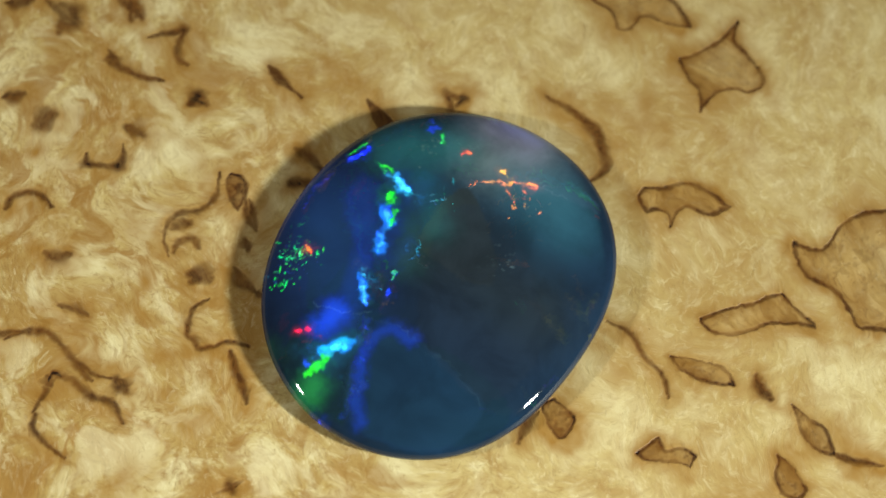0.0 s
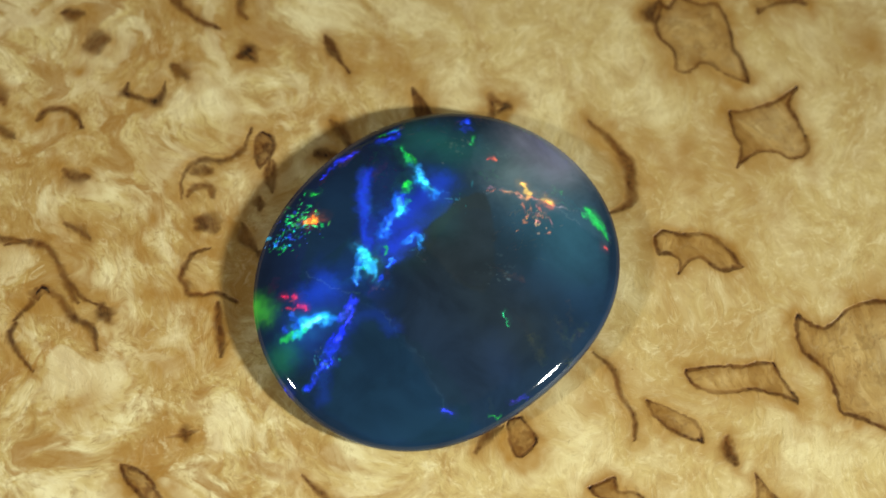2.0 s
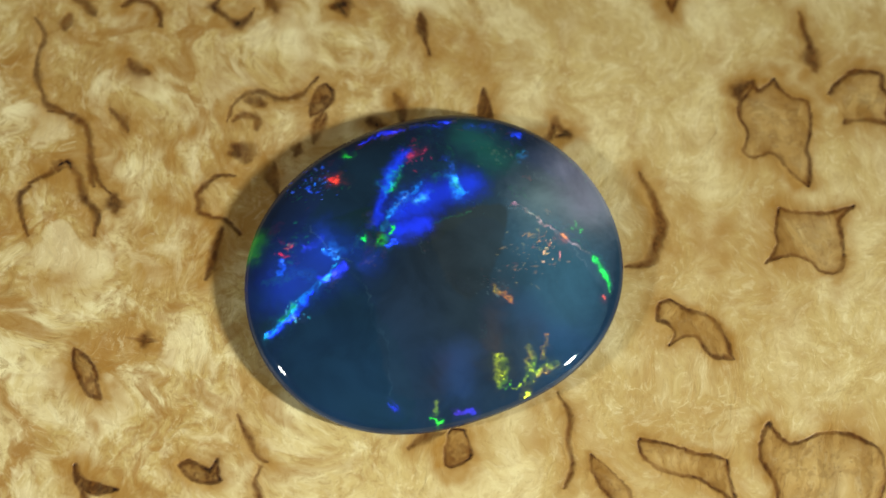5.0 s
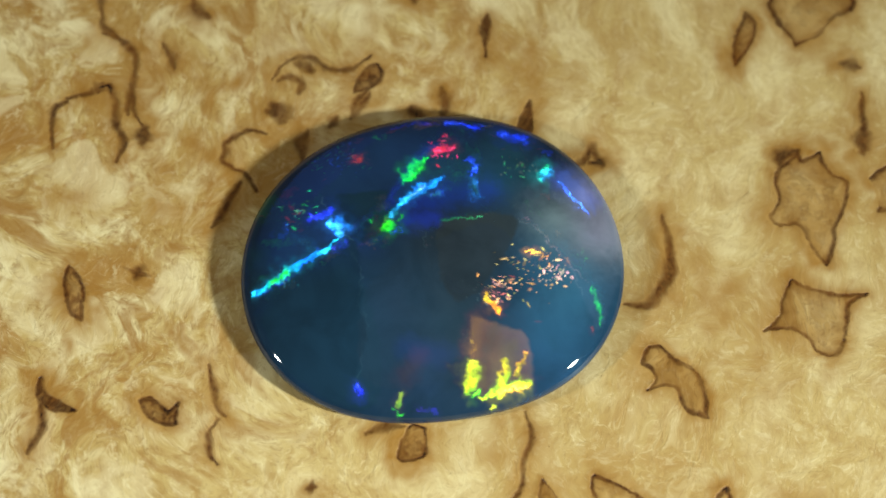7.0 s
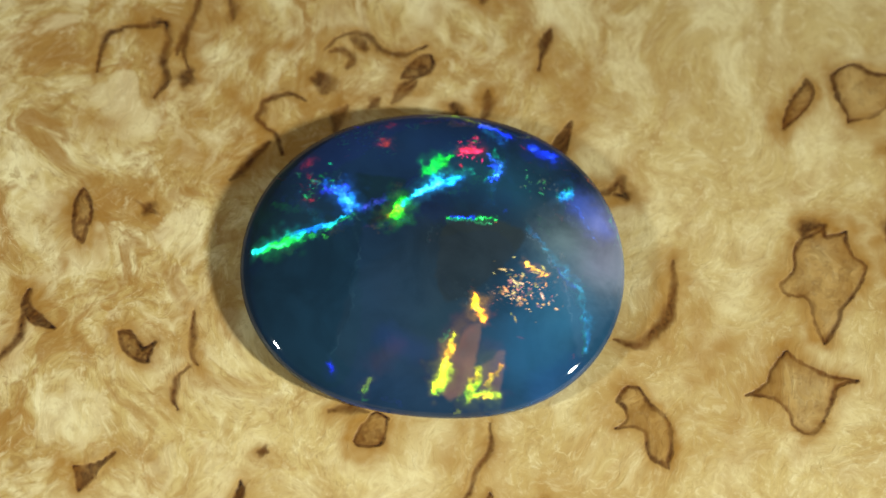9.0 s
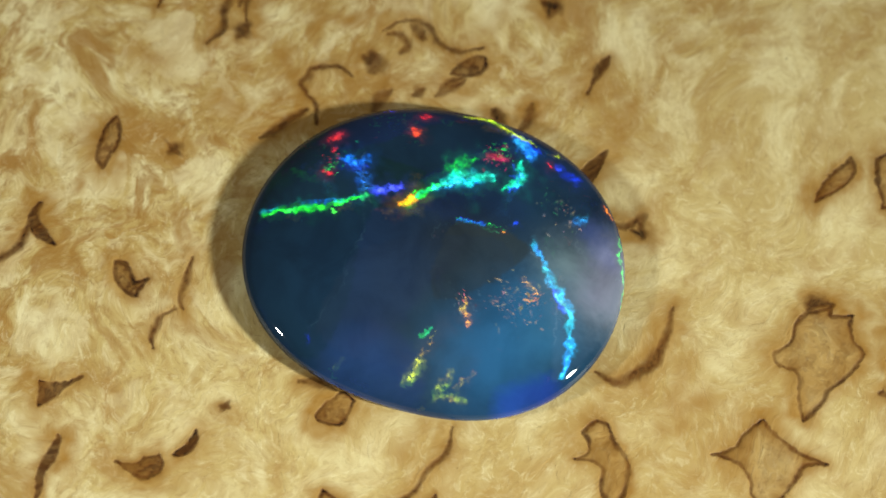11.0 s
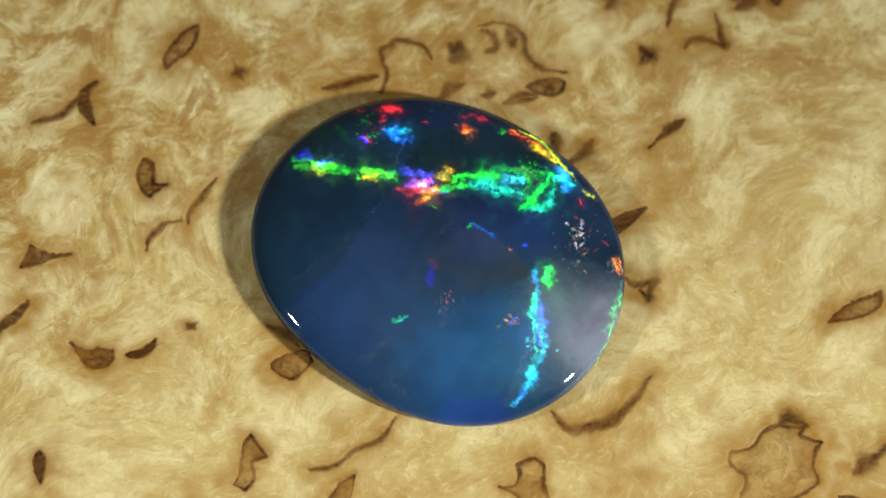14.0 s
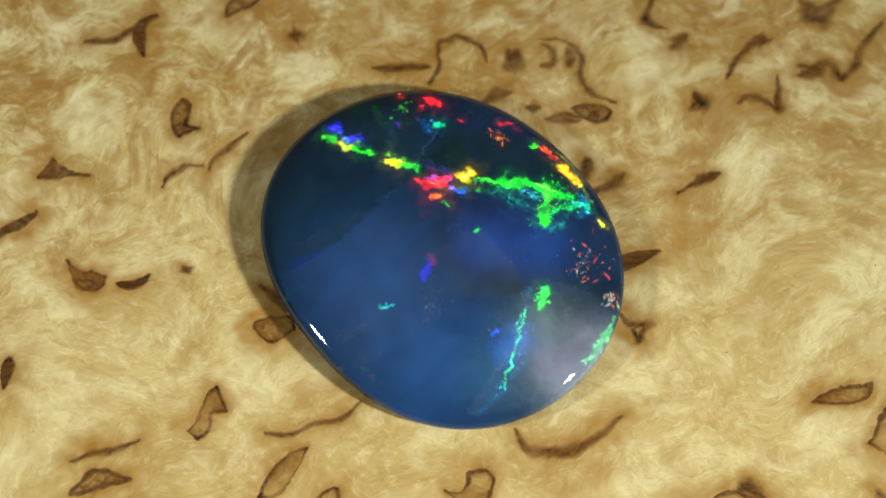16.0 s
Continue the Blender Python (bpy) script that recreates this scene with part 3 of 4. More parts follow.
def dome_height(r):
    """The polished top in mm: nearly flat in the middle, with a round shoulder down to the girdle."""
    return 0.56 + FALL[-1] - np.interp(r, FINE, FALL)


ROUND, RINGS = 720, 170
ANGLES = np.arange(ROUND) * 2 * np.pi / ROUND
EVEN = np.linspace(0.004, 1, RINGS)
INNER = 0.30 * EVEN + 0.70 * np.sin(EVEN * np.pi / 2)
RHO, RISE = np.append(INNER, (0.999, 0.994)), np.append(dome_height(INNER), (0.43, 0.32))
SX = np.outer(RHO, outline(ANGLES) * np.cos(ANGLES))
SY = np.outer(RHO, outline(ANGLES) * np.sin(ANGLES))
BODY = np.tile(linear((24, 45, 70)), (*SX.shape, 1))
FIRE = [np.zeros((*SX.shape, 4)) for _ in FAMILIES]  # colour, and how grainy
GLOW = (1.2, 1.2, 1.35, 1.35, 1.1, 1.2, 1.2, 1.2, 1.2)  # strength of each family's broad sheen
dice = np.random.RandomState(4)


GRAINS = {}


def stone_grain(scale, seed):
    """Random values over the stone, worked out once."""
    if (scale, seed) not in GRAINS:
        GRAINS[scale, seed] = grain(SX, SY, scale, seed)
    return GRAINS[scale, seed]


def near(points, width, taper=False):
    line = spline(points, 6)
    wx = SX + 0.20 * (stone_grain(3.2, 11) - 0.5) + 0.16 * (stone_grain(8.0, 12) - 0.5)
    wy = SY + 0.20 * (stone_grain(3.2, 13) - 0.5) + 0.16 * (stone_grain(8.0, 14) - 0.5)
    d, along = distance(wx, wy, line)
    if taper:
        width = width * (0.35 + 0.8 * np.sin(np.pi * np.clip(along, 0.03, 0.97)) ** 0.6) * (0.55 + 0.95 * stone_grain(1.5, 20))
    return d / (0.5 * width)


def lay(target, m, colour):
    tone = np.append(linear(colour), [1.0] * (target.shape[-1] - 3))
    target[:] = target * (1 - m[..., None]) + tone * m[..., None]


def streak(family, colour, width, points):
    d = near(points, 0.82 * width, len(points) > 4) * (0.62 + 0.76 * stone_grain(4.0, 15))
    drift = np.stack([stone_grain(2.2, 21 + c) for c in range(3)], -1)
    tone = 1.15 * linear(colour) ** 1.25 * (0.6 + 0.9 * drift)
    m = 1 - step(0.42, 1.45, d)
    FIRE[family][:] = FIRE[family] * (1 - m[..., None]) + np.concatenate([tone, np.ones_like(tone[..., :1])], -1) * m[..., None]
    core = ((1 - step(0.15, 0.85, d)) * step(0.5, 0.75, stone_grain(5.0, 27)))[..., None]
    FIRE[family][..., :3] += core * (1.3 * linear(colour) + 0.02)
    halo = 0.11 * np.exp(-(d * 0.42) ** 2)[..., None] * linear(colour)
    FIRE[family][..., :3] = np.maximum(FIRE[family][..., :3], halo)


def glow(family, colour, width, points):
    m = GLOW[family] * np.exp(-near(points, width) ** 2) * (0.8 + 0.4 * stone_grain(1.2, 16))
    FIRE[family][..., :3] = np.maximum(FIRE[family][..., :3], 1.15 * linear(colour) ** 1.15 * m[..., None])


def sparkle(family, colour, size, x, y, count):
    for _ in range(int(count * 2.2)):
        u, v = x + 0.5 * size * dice.normal(), y + 0.5 * size * dice.normal()
        s = 0.014 + 0.062 * dice.uniform() ** 2.5
        lean, thin = dice.uniform(0, np.pi), dice.uniform(1.0, 2.6)
        tone = np.clip(np.array(colour) * dice.uniform(0.4, 1.25) + dice.uniform(-30, 30, 3), 0, 255)
        here = np.nonzero((np.abs(SX - u) < 0.4) & (np.abs(SY - v) < 0.4))
        dx, dy = SX[here] - u, SY[here] - v
        p, q = dx * math.cos(lean) + dy * math.sin(lean), dy * math.cos(lean) - dx * math.sin(lean)
        m = 1 - step(0.4, 1.3, np.hypot(p / thin, q * thin ** 0.5) / s * (0.7 + 0.6 * stone_grain(9.0, 19)[here]))
        FIRE[family][here] = FIRE[family][here] * (1 - m[:, None]) + np.append(linear(tone), 1.0) * m[:, None]


def tint(colour, width, points):
    lay(BODY, np.exp(-(near(points, width) * 0.9) ** 2), colour)


def vein(colour, width, points):
    lay(BODY, 0.30 * (1 - step(0.4, 1.2, near(points, width))), colour)


def dust(colour, size, x, y, count):
    for _ in range(count):
        u, v, s = x + size * dice.normal() * 0.6, y + size * dice.normal() * 0.6, dice.uniform(0.02, 0.09)
        lay(BODY, dice.uniform(0.08, 0.5) * (1 - step(0.3, 1.2, np.hypot(SX - u, SY - v) / s)), colour)


def zone(points):
    """A patch of the stone with a crisp, slightly ragged border, from 0 to 1."""
    line = spline(points + points[:2], 5)
    wx = SX + 0.16 * (stone_grain(3.2, 11) - 0.5) + 0.08 * (stone_grain(8.0, 12) - 0.5)
    wy = SY + 0.16 * (stone_grain(3.2, 13) - 0.5) + 0.08 * (stone_grain(8.0, 14) - 0.5)
    d = distance(wx, wy, line)[0]
    return step(-0.10, 0.10, np.where(inside(wx, wy, line), d, -d))


def domain(colour, amount, points, dims=()):
    """A patch of another body colour, in which some families shine less."""
    m = zone(points)
    lay(BODY, amount * m, colour)
    for family, left in dims:
        FIRE[family][..., :3] *= (1 - (1 - left) * m * (1 - FIRE[family][..., 3]))[..., None]


def sheen(family, colour, points):
    FIRE[family][..., :3] = np.maximum(FIRE[family][..., :3], GLOW[family] * linear(colour) * (zone(points) * (0.7 + 0.6 * stone_grain(1.2, 16)))[..., None])


streak(0, (60, 170, 255), 0.51, (-2.15, 4.00, -1.63, 3.29))
streak(0, (40, 130, 255), 0.60, (-2.38, 2.45, -2.25, 1.68))
streak(0, (40, 130, 255), 0.56, (-2.56, 1.15, -2.43, 0.64))
streak(0, (40, 130, 255), 0.47, (-3.19, -0.55, -3.03, -1.17, -2.86, -1.86))
streak(0, (30, 60, 255), 0.30, (-4.00, 4.71, -3.29, 5.28))
streak(0, (30, 80, 255), 0.19, (-1.88, -1.22, -1.92, -1.32))
streak(0, (40, 200, 40), 0.23, (-2.77, 4.56, -2.40, 4.30))
streak(0, (40, 230, 30), 0.44, (-2.25, 3.12, -2.27, 2.83))
streak(0, (40, 200, 40), 0.19, (-1.98, 2.35, -2.09, 1.69))
streak(0, (40, 180, 90), 0.19, (-0.42, 6.11, -0.33, 5.68))
streak(0, (40, 80, 230), 0.28, (-0.57, 6.55, -0.91, 6.32))
streak(0, (40, 180, 255), 0.70, (-4.28, -4.00, -3.52, -3.63))
streak(0, (60, 230, 20), 0.47, (-4.79, -4.77, -4.26, -4.30))
glow(0, (30, 110, 50), 1.16, (-4.72, -5.54, -4.63, -5.33))
sparkle(0, (30, 220, 120), 0.84, -5.90, 0.20, 30)
sparkle(0, (30, 220, 80), 0.47, -6.37, -0.99, 12)
streak(0, (255, 120, 40), 0.23, (-5.35, 0.50, -5.29, 0.39))
streak(0, (255, 20, 80), 0.21, (-5.44, -3.19, -5.27, -3.15))
streak(0, (255, 20, 80), 0.21, (-5.04, -3.08, -4.97, -3.10))
streak(0, (40, 90, 255), 0.26, (-4.94, -4.35, -4.86, -4.42))
glow(0, (20, 60, 190), 1.16, (-4.38, -2.86, -3.97, -2.23))
glow(0, (17, 40, 128), 0.60, (-0.82, -3.25, -1.76, -2.82, -2.61, -3.62, -2.74, -4.83, -2.76, -5.99, -2.59, -6.75))
glow(0, (13, 40, 104), 1.40, (-3.36, 3.18, -3.20, 1.10, -3.46, -1.45, -3.82, -2.71))
streak(0, (20, 80, 255), 0.19, (-4.05, -6.86, -4.76, -6.51))
streak(0, (225, 130, 70), 0.09, (0.89, 3.89, 2.62, 4.18, 3.78, 4.18))
streak(0, (255, 195, 60), 0.19, (2.24, 4.68, 2.27, 4.52))
streak(0, (255, 190, 60), 0.23, (2.50, 4.19, 2.69, 4.16))
streak(0, (255, 150, 40), 0.28, (3.32, 4.12, 3.67, 4.14))
sparkle(0, (255, 150, 80), 0.58, 3.01, 3.37, 9)
streak(0, (220, 90, 40), 0.16, (0.56, 5.34, 0.81, 5.47))
streak(0, (30, 110, 150), 0.12, (-0.95, 1.14, -0.90, 0.50, -1.18, 0.28))
glow(0, (30, 80, 80), 2.09, (-2.11, 5.15, 0.19, 5.58))
sparkle(0, (40, 120, 130), 0.70, -0.35, 3.26, 10)
glow(1, (20, 50, 230), 0.42, (-3.96, 3.12, -3.81, 1.95, -3.32, 0.71, -2.89, -0.24))
glow(1, (20, 50, 220), 1.16, (-2.33, 0.85, -1.68, 2.46, -0.96, 3.52))
streak(1, (50, 120, 255), 0.47, (-2.16, 1.56, -1.98, 2.06))
streak(1, (40, 140, 255), 0.56, (-1.60, 3.33, -1.05, 2.99))
streak(1, (40, 90, 255), 0.28, (-1.91, -0.75, -1.73, -0.38))
glow(1, (20, 50, 240), 0.79, (-1.87, 0.08, -1.34, 0.99))
streak(1, (40, 220, 40), 0.28, (-2.89, -1.07, -2.77, -1.15))
streak(1, (40, 200, 60), 0.16, (-2.25, -0.00, -2.08, -0.20))
streak(1, (30, 60, 255), 0.16, (-5.76, 2.49, -5.34, 3.37, -4.79, 4.04))
streak(1, (30, 60, 255), 0.21, (-3.78, 5.33, -3.55, 5.53))
streak(1, (30, 80, 230), 0.28, (-1.07, 6.59, -0.79, 6.87))
sparkle(1, (40, 90, 255), 0.88, -6.18, -0.29, 26)
streak(1, (255, 60, 30), 0.28, (-5.54, 0.34, -5.41, 0.44))
streak(1, (40, 200, 50), 0.19, (-5.89, 1.58, -5.81, 1.55))
glow(1, (40, 110, 20), 0.79, (-6.48, -3.63, -6.25, -4.21))
sparkle(1, (190, 50, 40), 0.47, -4.98, -3.42, 6)
streak(1, (40, 110, 255), 0.23, (-4.90, -3.77, -4.59, -4.26))
streak(1, (30, 60, 255), 0.40, (-3.32, -6.54, -3.10, -5.81, -3.07, -4.99, -2.99, -4.24))
streak(1, (50, 60, 255), 0.51, (-2.99, -3.38, -2.69, -2.54))
sparkle(1, (80, 160, 255), 0.51, -3.08, -5.40, 10)
glow(1, (15, 40, 150), 2.56, (-3.99, -4.37, -3.64, -2.75))
glow(1, (15, 45, 140), 1.40, (-4.17, -1.88, -2.39, -1.72))
glow(1, (20, 80, 60), 1.40, (-0.91, 5.28, -2.33, 5.40))
streak(1, (140, 120, 130), 0.09, (0.89, 4.05, 2.19, 4.11, 3.53, 4.11, 4.77, 4.30))
streak(1, (255, 160, 80), 0.23, (3.38, 4.14, 3.57, 4.14))
sparkle(1, (255, 185, 140), 0.65, 3.20, 3.28, 14)
sparkle(1, (60, 200, 90), 0.51, 3.66, 4.84, 8)
streak(1, (30, 230, 70), 0.19, (4.93, 4.26, 5.61, 4.00, 6.41, 3.57))
streak(1, (255, 110, 60), 0.16, (6.30, 3.13, 6.36, 3.13))
streak(1, (50, 200, 40), 0.09, (3.95, -5.40, 4.25, -5.16))
streak(1, (80, 50, 220), 0.16, (4.62, -4.54, 5.15, -4.01))
glow(1, (22, 42, 84), 1.40, (3.41, -2.53, 4.01, -3.53))
streak(1, (220, 220, 30), 0.16, (6.27, -2.17, 6.33, -2.05))
streak(2, (30, 190, 255), 0.30, (-3.41, -6.72, -3.29, -5.85, -3.21, -4.69, -3.00, -3.46, -3.06, -2.61))
streak(2, (40, 130, 255), 0.70, (-3.64, -2.18, -3.32, -2.29))
streak(2, (50, 70, 255), 0.33, (-4.41, -2.87, -4.19, -2.06))
sparkle(2, (40, 150, 120), 0.84, -5.13, -2.97, 14)
streak(2, (40, 230, 40), 0.56, (-2.15, -0.79, -2.23, -0.58))
streak(2, (40, 160, 255), 0.42, (-2.49, -0.26, -2.72, 0.85, -2.62, 1.75, -2.48, 2.48))
streak(2, (30, 220, 30), 0.42, (-3.43, 1.10, -3.54, 1.78, -3.69, 2.57))
sparkle(2, (230, 40, 110), 0.60, -3.62, 3.36, 34)
streak(2, (220, 60, 120), 0.28, (-3.67, 3.11, -3.38, 3.76))
streak(2, (40, 90, 255), 0.47, (-2.64, 3.75, -2.22, 3.93, -1.87, 3.48))
streak(2, (30, 70, 250), 0.26, (-4.56, 4.39, -3.60, 5.17))
streak(2, (20, 60, 230), 0.51, (-2.69, 5.83, -1.96, 6.34))
streak(2, (30, 150, 230), 0.56, (-0.13, 5.96, -0.07, 6.26))
glow(2, (40, 62, 140), 1.16, (0.42, 6.45, 1.61, 6.79))
streak(2, (110, 20, 40), 0.28, (-5.48, 0.12, -5.33, 0.44))
streak(2, (40, 50, 230), 0.16, (-6.93, -0.63, -6.80, -0.30))
streak(2, (255, 185, 20), 0.30, (2.62, 0.53, 3.20, 0.53, 3.61, 0.49))
sparkle(2, (255, 190, 130), 1.30, 2.96, 2.54, 40)
streak(2, (255, 190, 70), 0.16, (2.12, 3.09, 2.34, 3.36, 2.74, 3.65))
streak(2, (210, 220, 20), 0.56, (4.54, -1.68, 5.04, -2.18, 5.38, -2.52))
glow(2, (80, 60, 14), 0.80, (4.14, -1.42, 3.34, -0.42))
streak(2, (200, 235, 10), 0.33, (6.02, -1.45, 6.51, -0.41))
glow(2, (60, 66, 12), 1.20, (5.01, -0.00, 5.89, -0.97))
streak(2, (255, 185, 40), 0.16, (5.57, 0.26, 5.93, -0.59))
streak(2, (40, 60, 255), 0.28, (2.45, -5.81, 2.68, -5.85))
streak(2, (130, 140, 20), 0.23, (3.92, -5.13, 3.79, -4.73))
glow(2, (44, 38, 36), 0.93, (3.28, -4.15, 3.04, -3.20))
glow(2, (13, 32, 72), 1.63, (2.40, -3.33, 3.52, -2.43))
streak(2, (40, 130, 90), 0.09, (-1.00, 1.26, -0.15, 2.64))
sparkle(2, (60, 160, 110), 0.70, -1.03, 5.16, 10)
streak(3, (40, 210, 30), 0.30, (-3.21, -6.51, -3.06, -5.35, -2.88, -4.44, -2.88, -3.74, -2.97, -2.80, -2.86, -2.30))
streak(3, (60, 220, 140), 0.35, (-2.85, -2.46, -2.89, -2.27))
streak(3, (80, 90, 255), 0.42, (-3.08, -1.86, -3.04, -0.82))
streak(3, (255, 190, 20), 0.44, (-2.22, -0.97, -2.40, -0.41))
streak(3, (40, 230, 60), 0.35, (-2.46, -0.17, -2.78, 0.67))
streak(3, (40, 215, 190), 0.74, (-2.89, 0.92, -2.86, 2.08, -2.68, 3.00))
streak(3, (30, 220, 190), 0.56, (-2.05, 3.35, -2.35, 4.02, -3.21, 4.35))
streak(3, (40, 150, 255), 0.65, (-4.14, 4.54, -3.49, 4.86))
sparkle(3, (20, 190, 80), 0.65, -3.65, 3.63, 26)
streak(3, (200, 230, 20), 0.19, (-5.97, 2.55, -5.51, 3.57, -4.40, 4.62, -3.97, 5.17))
streak(3, (230, 60, 80), 0.33, (-5.94, -3.12, -6.04, -2.76))
sparkle(3, (240, 50, 70), 0.47, -5.20, -3.26, 8)
streak(3, (230, 50, 60), 0.28, (-4.41, -3.70, -4.35, -3.47))
streak(3, (235, 40, 40), 0.26, (-6.11, 0.79, -6.17, 1.03))
streak(3, (250, 80, 30), 0.30, (-5.51, 0.34, -5.32, 0.47))
streak(3, (30, 130, 255), 0.60, (-4.69, -2.65, -4.55, -2.07))
sparkle(3, (60, 200, 90), 0.37, -4.59, -3.36, 10)
streak(3, (220, 220, 40), 0.14, (-3.33, 5.87, -3.23, 5.98))
streak(3, (230, 50, 60), 0.19, (-2.84, 5.45, -2.82, 5.54))
sparkle(3, (150, 120, 100), 0.84, -0.37, 5.43, 14)
streak(3, (250, 140, 30), 0.14, (-0.68, 7.33, -0.26, 7.60))
streak(3, (60, 190, 60), 0.07, (0.65, 7.53, 2.88, 7.19, 4.33, 6.67))
streak(3, (40, 170, 235), 0.35, (0.57, 3.92, 1.72, 4.14, 2.99, 4.46, 3.49, 4.76, 4.43, 4.54, 5.56, 4.19, 6.30, 3.77))
streak(3, (60, 110, 255), 0.28, (2.73, 4.26, 3.72, 4.50))
streak(3, (40, 120, 230), 0.12, (-1.11, 1.09, -0.64, 2.08))
streak(3, (220, 130, 40), 0.12, (-0.17, 2.80, -0.12, 2.88))
streak(3, (40, 90, 230), 0.16, (-0.29, 3.30, -0.28, 3.48))
glow(3, (28, 75, 110), 4.65, (4.68, 0.84, 3.84, 2.53))
glow(3, (18, 36, 120), 1.63, (6.84, 1.32, 6.60, 2.94))
glow(3, (18, 40, 80), 2.79, (3.65, -4.31, 4.85, -2.14))
streak(3, (40, 180, 130), 0.16, (3.63, -1.34, 3.41, -1.09))
sparkle(3, (230, 150, 110), 0.37, 3.04, 3.30, 12)
sparkle(3, (190, 120, 110), 0.37, 2.45, 0.56, 10)
glow(3, (60, 25, 80), 0.70, (-5.39, -5.52, -5.94, -4.89))
streak(4, (60, 180, 20), 0.37, (-2.93, -6.45, -2.73, -5.86))
streak(4, (230, 230, 20), 0.35, (-2.75, -5.52, -2.71, -5.20))
streak(4, (60, 230, 20), 0.30, (-2.64, -5.00, -2.66, -4.25))
streak(4, (230, 230, 20), 0.42, (-2.70, -3.40, -2.67, -3.03))
streak(4, (60, 220, 20), 0.26, (-2.67, -2.83, -2.67, -2.26))
streak(4, (240, 50, 60), 0.70, (-2.24, -1.92, -2.31, -1.25, -2.77, -0.80))
streak(4, (250, 110, 30), 0.30, (-1.70, -1.14, -1.86, -0.95))
streak(4, (250, 210, 20), 0.51, (-3.02, -0.33, -3.32, -0.09))
streak(4, (50, 200, 20), 0.37, (-3.18, 0.28, -3.60, 1.74, -3.85, 2.39))
streak(4, (20, 230, 40), 0.51, (-3.80, 2.41, -3.89, 3.38, -3.91, 4.12))
sparkle(4, (30, 230, 40), 0.84, -3.77, 3.55, 40)
sparkle(4, (70, 190, 20), 0.51, -2.80, 3.33, 40)
streak(4, (30, 190, 110), 0.30, (-3.34, 4.08, -3.88, 4.88))
streak(4, (240, 80, 40), 0.28, (-5.72, 2.22, -5.48, 2.86))
streak(4, (250, 210, 20), 0.37, (-5.24, 3.15, -4.85, 4.04))
streak(4, (240, 40, 50), 0.42, (-6.07, -2.99, -5.99, -2.51))
streak(4, (230, 40, 50), 0.21, (-5.55, -3.17, -5.65, -3.08))
sparkle(4, (60, 190, 60), 0.37, -5.25, -3.84, 12)
streak(4, (230, 40, 50), 0.19, (-5.98, -4.27, -5.81, -4.05))
streak(4, (20, 200, 140), 0.30, (-4.97, -2.17, -5.08, -2.06))
streak(4, (40, 80, 230), 0.19, (-5.47, -5.54, -5.45, -5.43))
streak(4, (60, 60, 240), 0.42, (-3.45, -6.25, -3.31, -5.84))
streak(4, (70, 60, 255), 0.42, (-3.10, -5.36, -3.22, -4.85))
streak(4, (230, 40, 50), 0.21, (-6.16, 0.30, -6.28, 0.56))
streak(4, (220, 40, 40), 0.16, (-5.56, -1.44, -5.59, -1.30))
sparkle(4, (230, 120, 50), 0.37, -5.43, 0.31, 10)
streak(4, (60, 220, 40), 0.21, (-5.64, 1.79, -5.79, 2.09))
streak(4, (230, 220, 40), 0.26, (-3.46, 5.62, -3.38, 5.74))
sparkle(4, (230, 80, 60), 1.07, -1.20, 5.97, 16)
sparkle(4, (150, 160, 160), 0.33, -0.30, 7.08, 16)
streak(4, (60, 150, 90), 0.23, (0.23, 7.51, 1.62, 7.41, 2.61, 7.03))
sparkle(4, (40, 220, 60), 0.30, 0.82, 4.55, 30)
streak(4, (40, 210, 60), 0.30, (0.40, 4.47, 1.23, 4.66))
streak(4, (40, 190, 160), 0.12, (1.57, 4.05, 2.91, 4.31, 3.94, 4.33, 5.03, 4.39))
streak(4, (40, 110, 255), 0.23, (2.97, 3.23, 2.79, 3.41))
glow(4, (30, 70, 135), 1.63, (3.58, 3.96, 2.96, 4.21))
glow(4, (18, 36, 110), 0.65, (2.93, -5.32, 2.29, -4.64))
glow(4, (40, 50, 190), 0.42, (1.81, -0.20, 1.29, -0.23))
glow(4, (90, 30, 100), 0.33, (0.89, -0.26, 1.03, -0.13))
streak(4, (30, 200, 110), 0.23, (-1.02, 1.01, -1.00, 1.11))
streak(4, (70, 170, 40), 0.16, (-1.54, -0.58, -1.58, -0.35))
streak(4, (40, 80, 255), 0.19, (-2.43, -0.60, -2.34, -0.12))
streak(4, (40, 160, 190), 0.16, (3.62, -1.28, 3.40, -1.05))
glow(4, (24, 56, 102), 6.51, (2.39, -2.38, 4.69, 1.22))
glow(4, (25, 50, 110), 2.79, (-0.39, 1.22, -1.45, 3.78))
tint((22, 42, 76), 6.05, (-5.79, -0.93, -4.46, 2.65))
tint((26, 46, 66), 4.65, (-0.67, -6.24, 1.57, -5.49))
tint((28, 46, 72), 3.26, (0.74, -2.28, 2.64, -2.94))
tint((38, 50, 60), 3.49, (0.49, 0.62, 3.81, -1.42))
tint((42, 76, 98), 2.79, (4.41, 3.80, 3.69, 4.55))
tint((105, 125, 130), 2.33, (1.86, 5.15, 3.15, 5.73))
tint((130, 130, 152), 1.95, (1.70, 7.07, 3.27, 6.01))
vein((70, 105, 125), 0.07, (-2.72, -2.50, -1.22, -2.77, -0.38, -3.71, 0.80, -4.14, 2.06, -5.57))
vein((70, 95, 110), 0.07, (-0.95, 0.33, -0.43, -0.09))
dust((120, 150, 165), 0.56, 2.39, 0.46, 30)
dust((90, 80, 80), 0.28, -1.99, -1.72, 12)
dust((90, 85, 100), 0.33, -0.56, 0.16, 8)
dust((110, 120, 120), 0.79, -1.02, 5.39, 16)
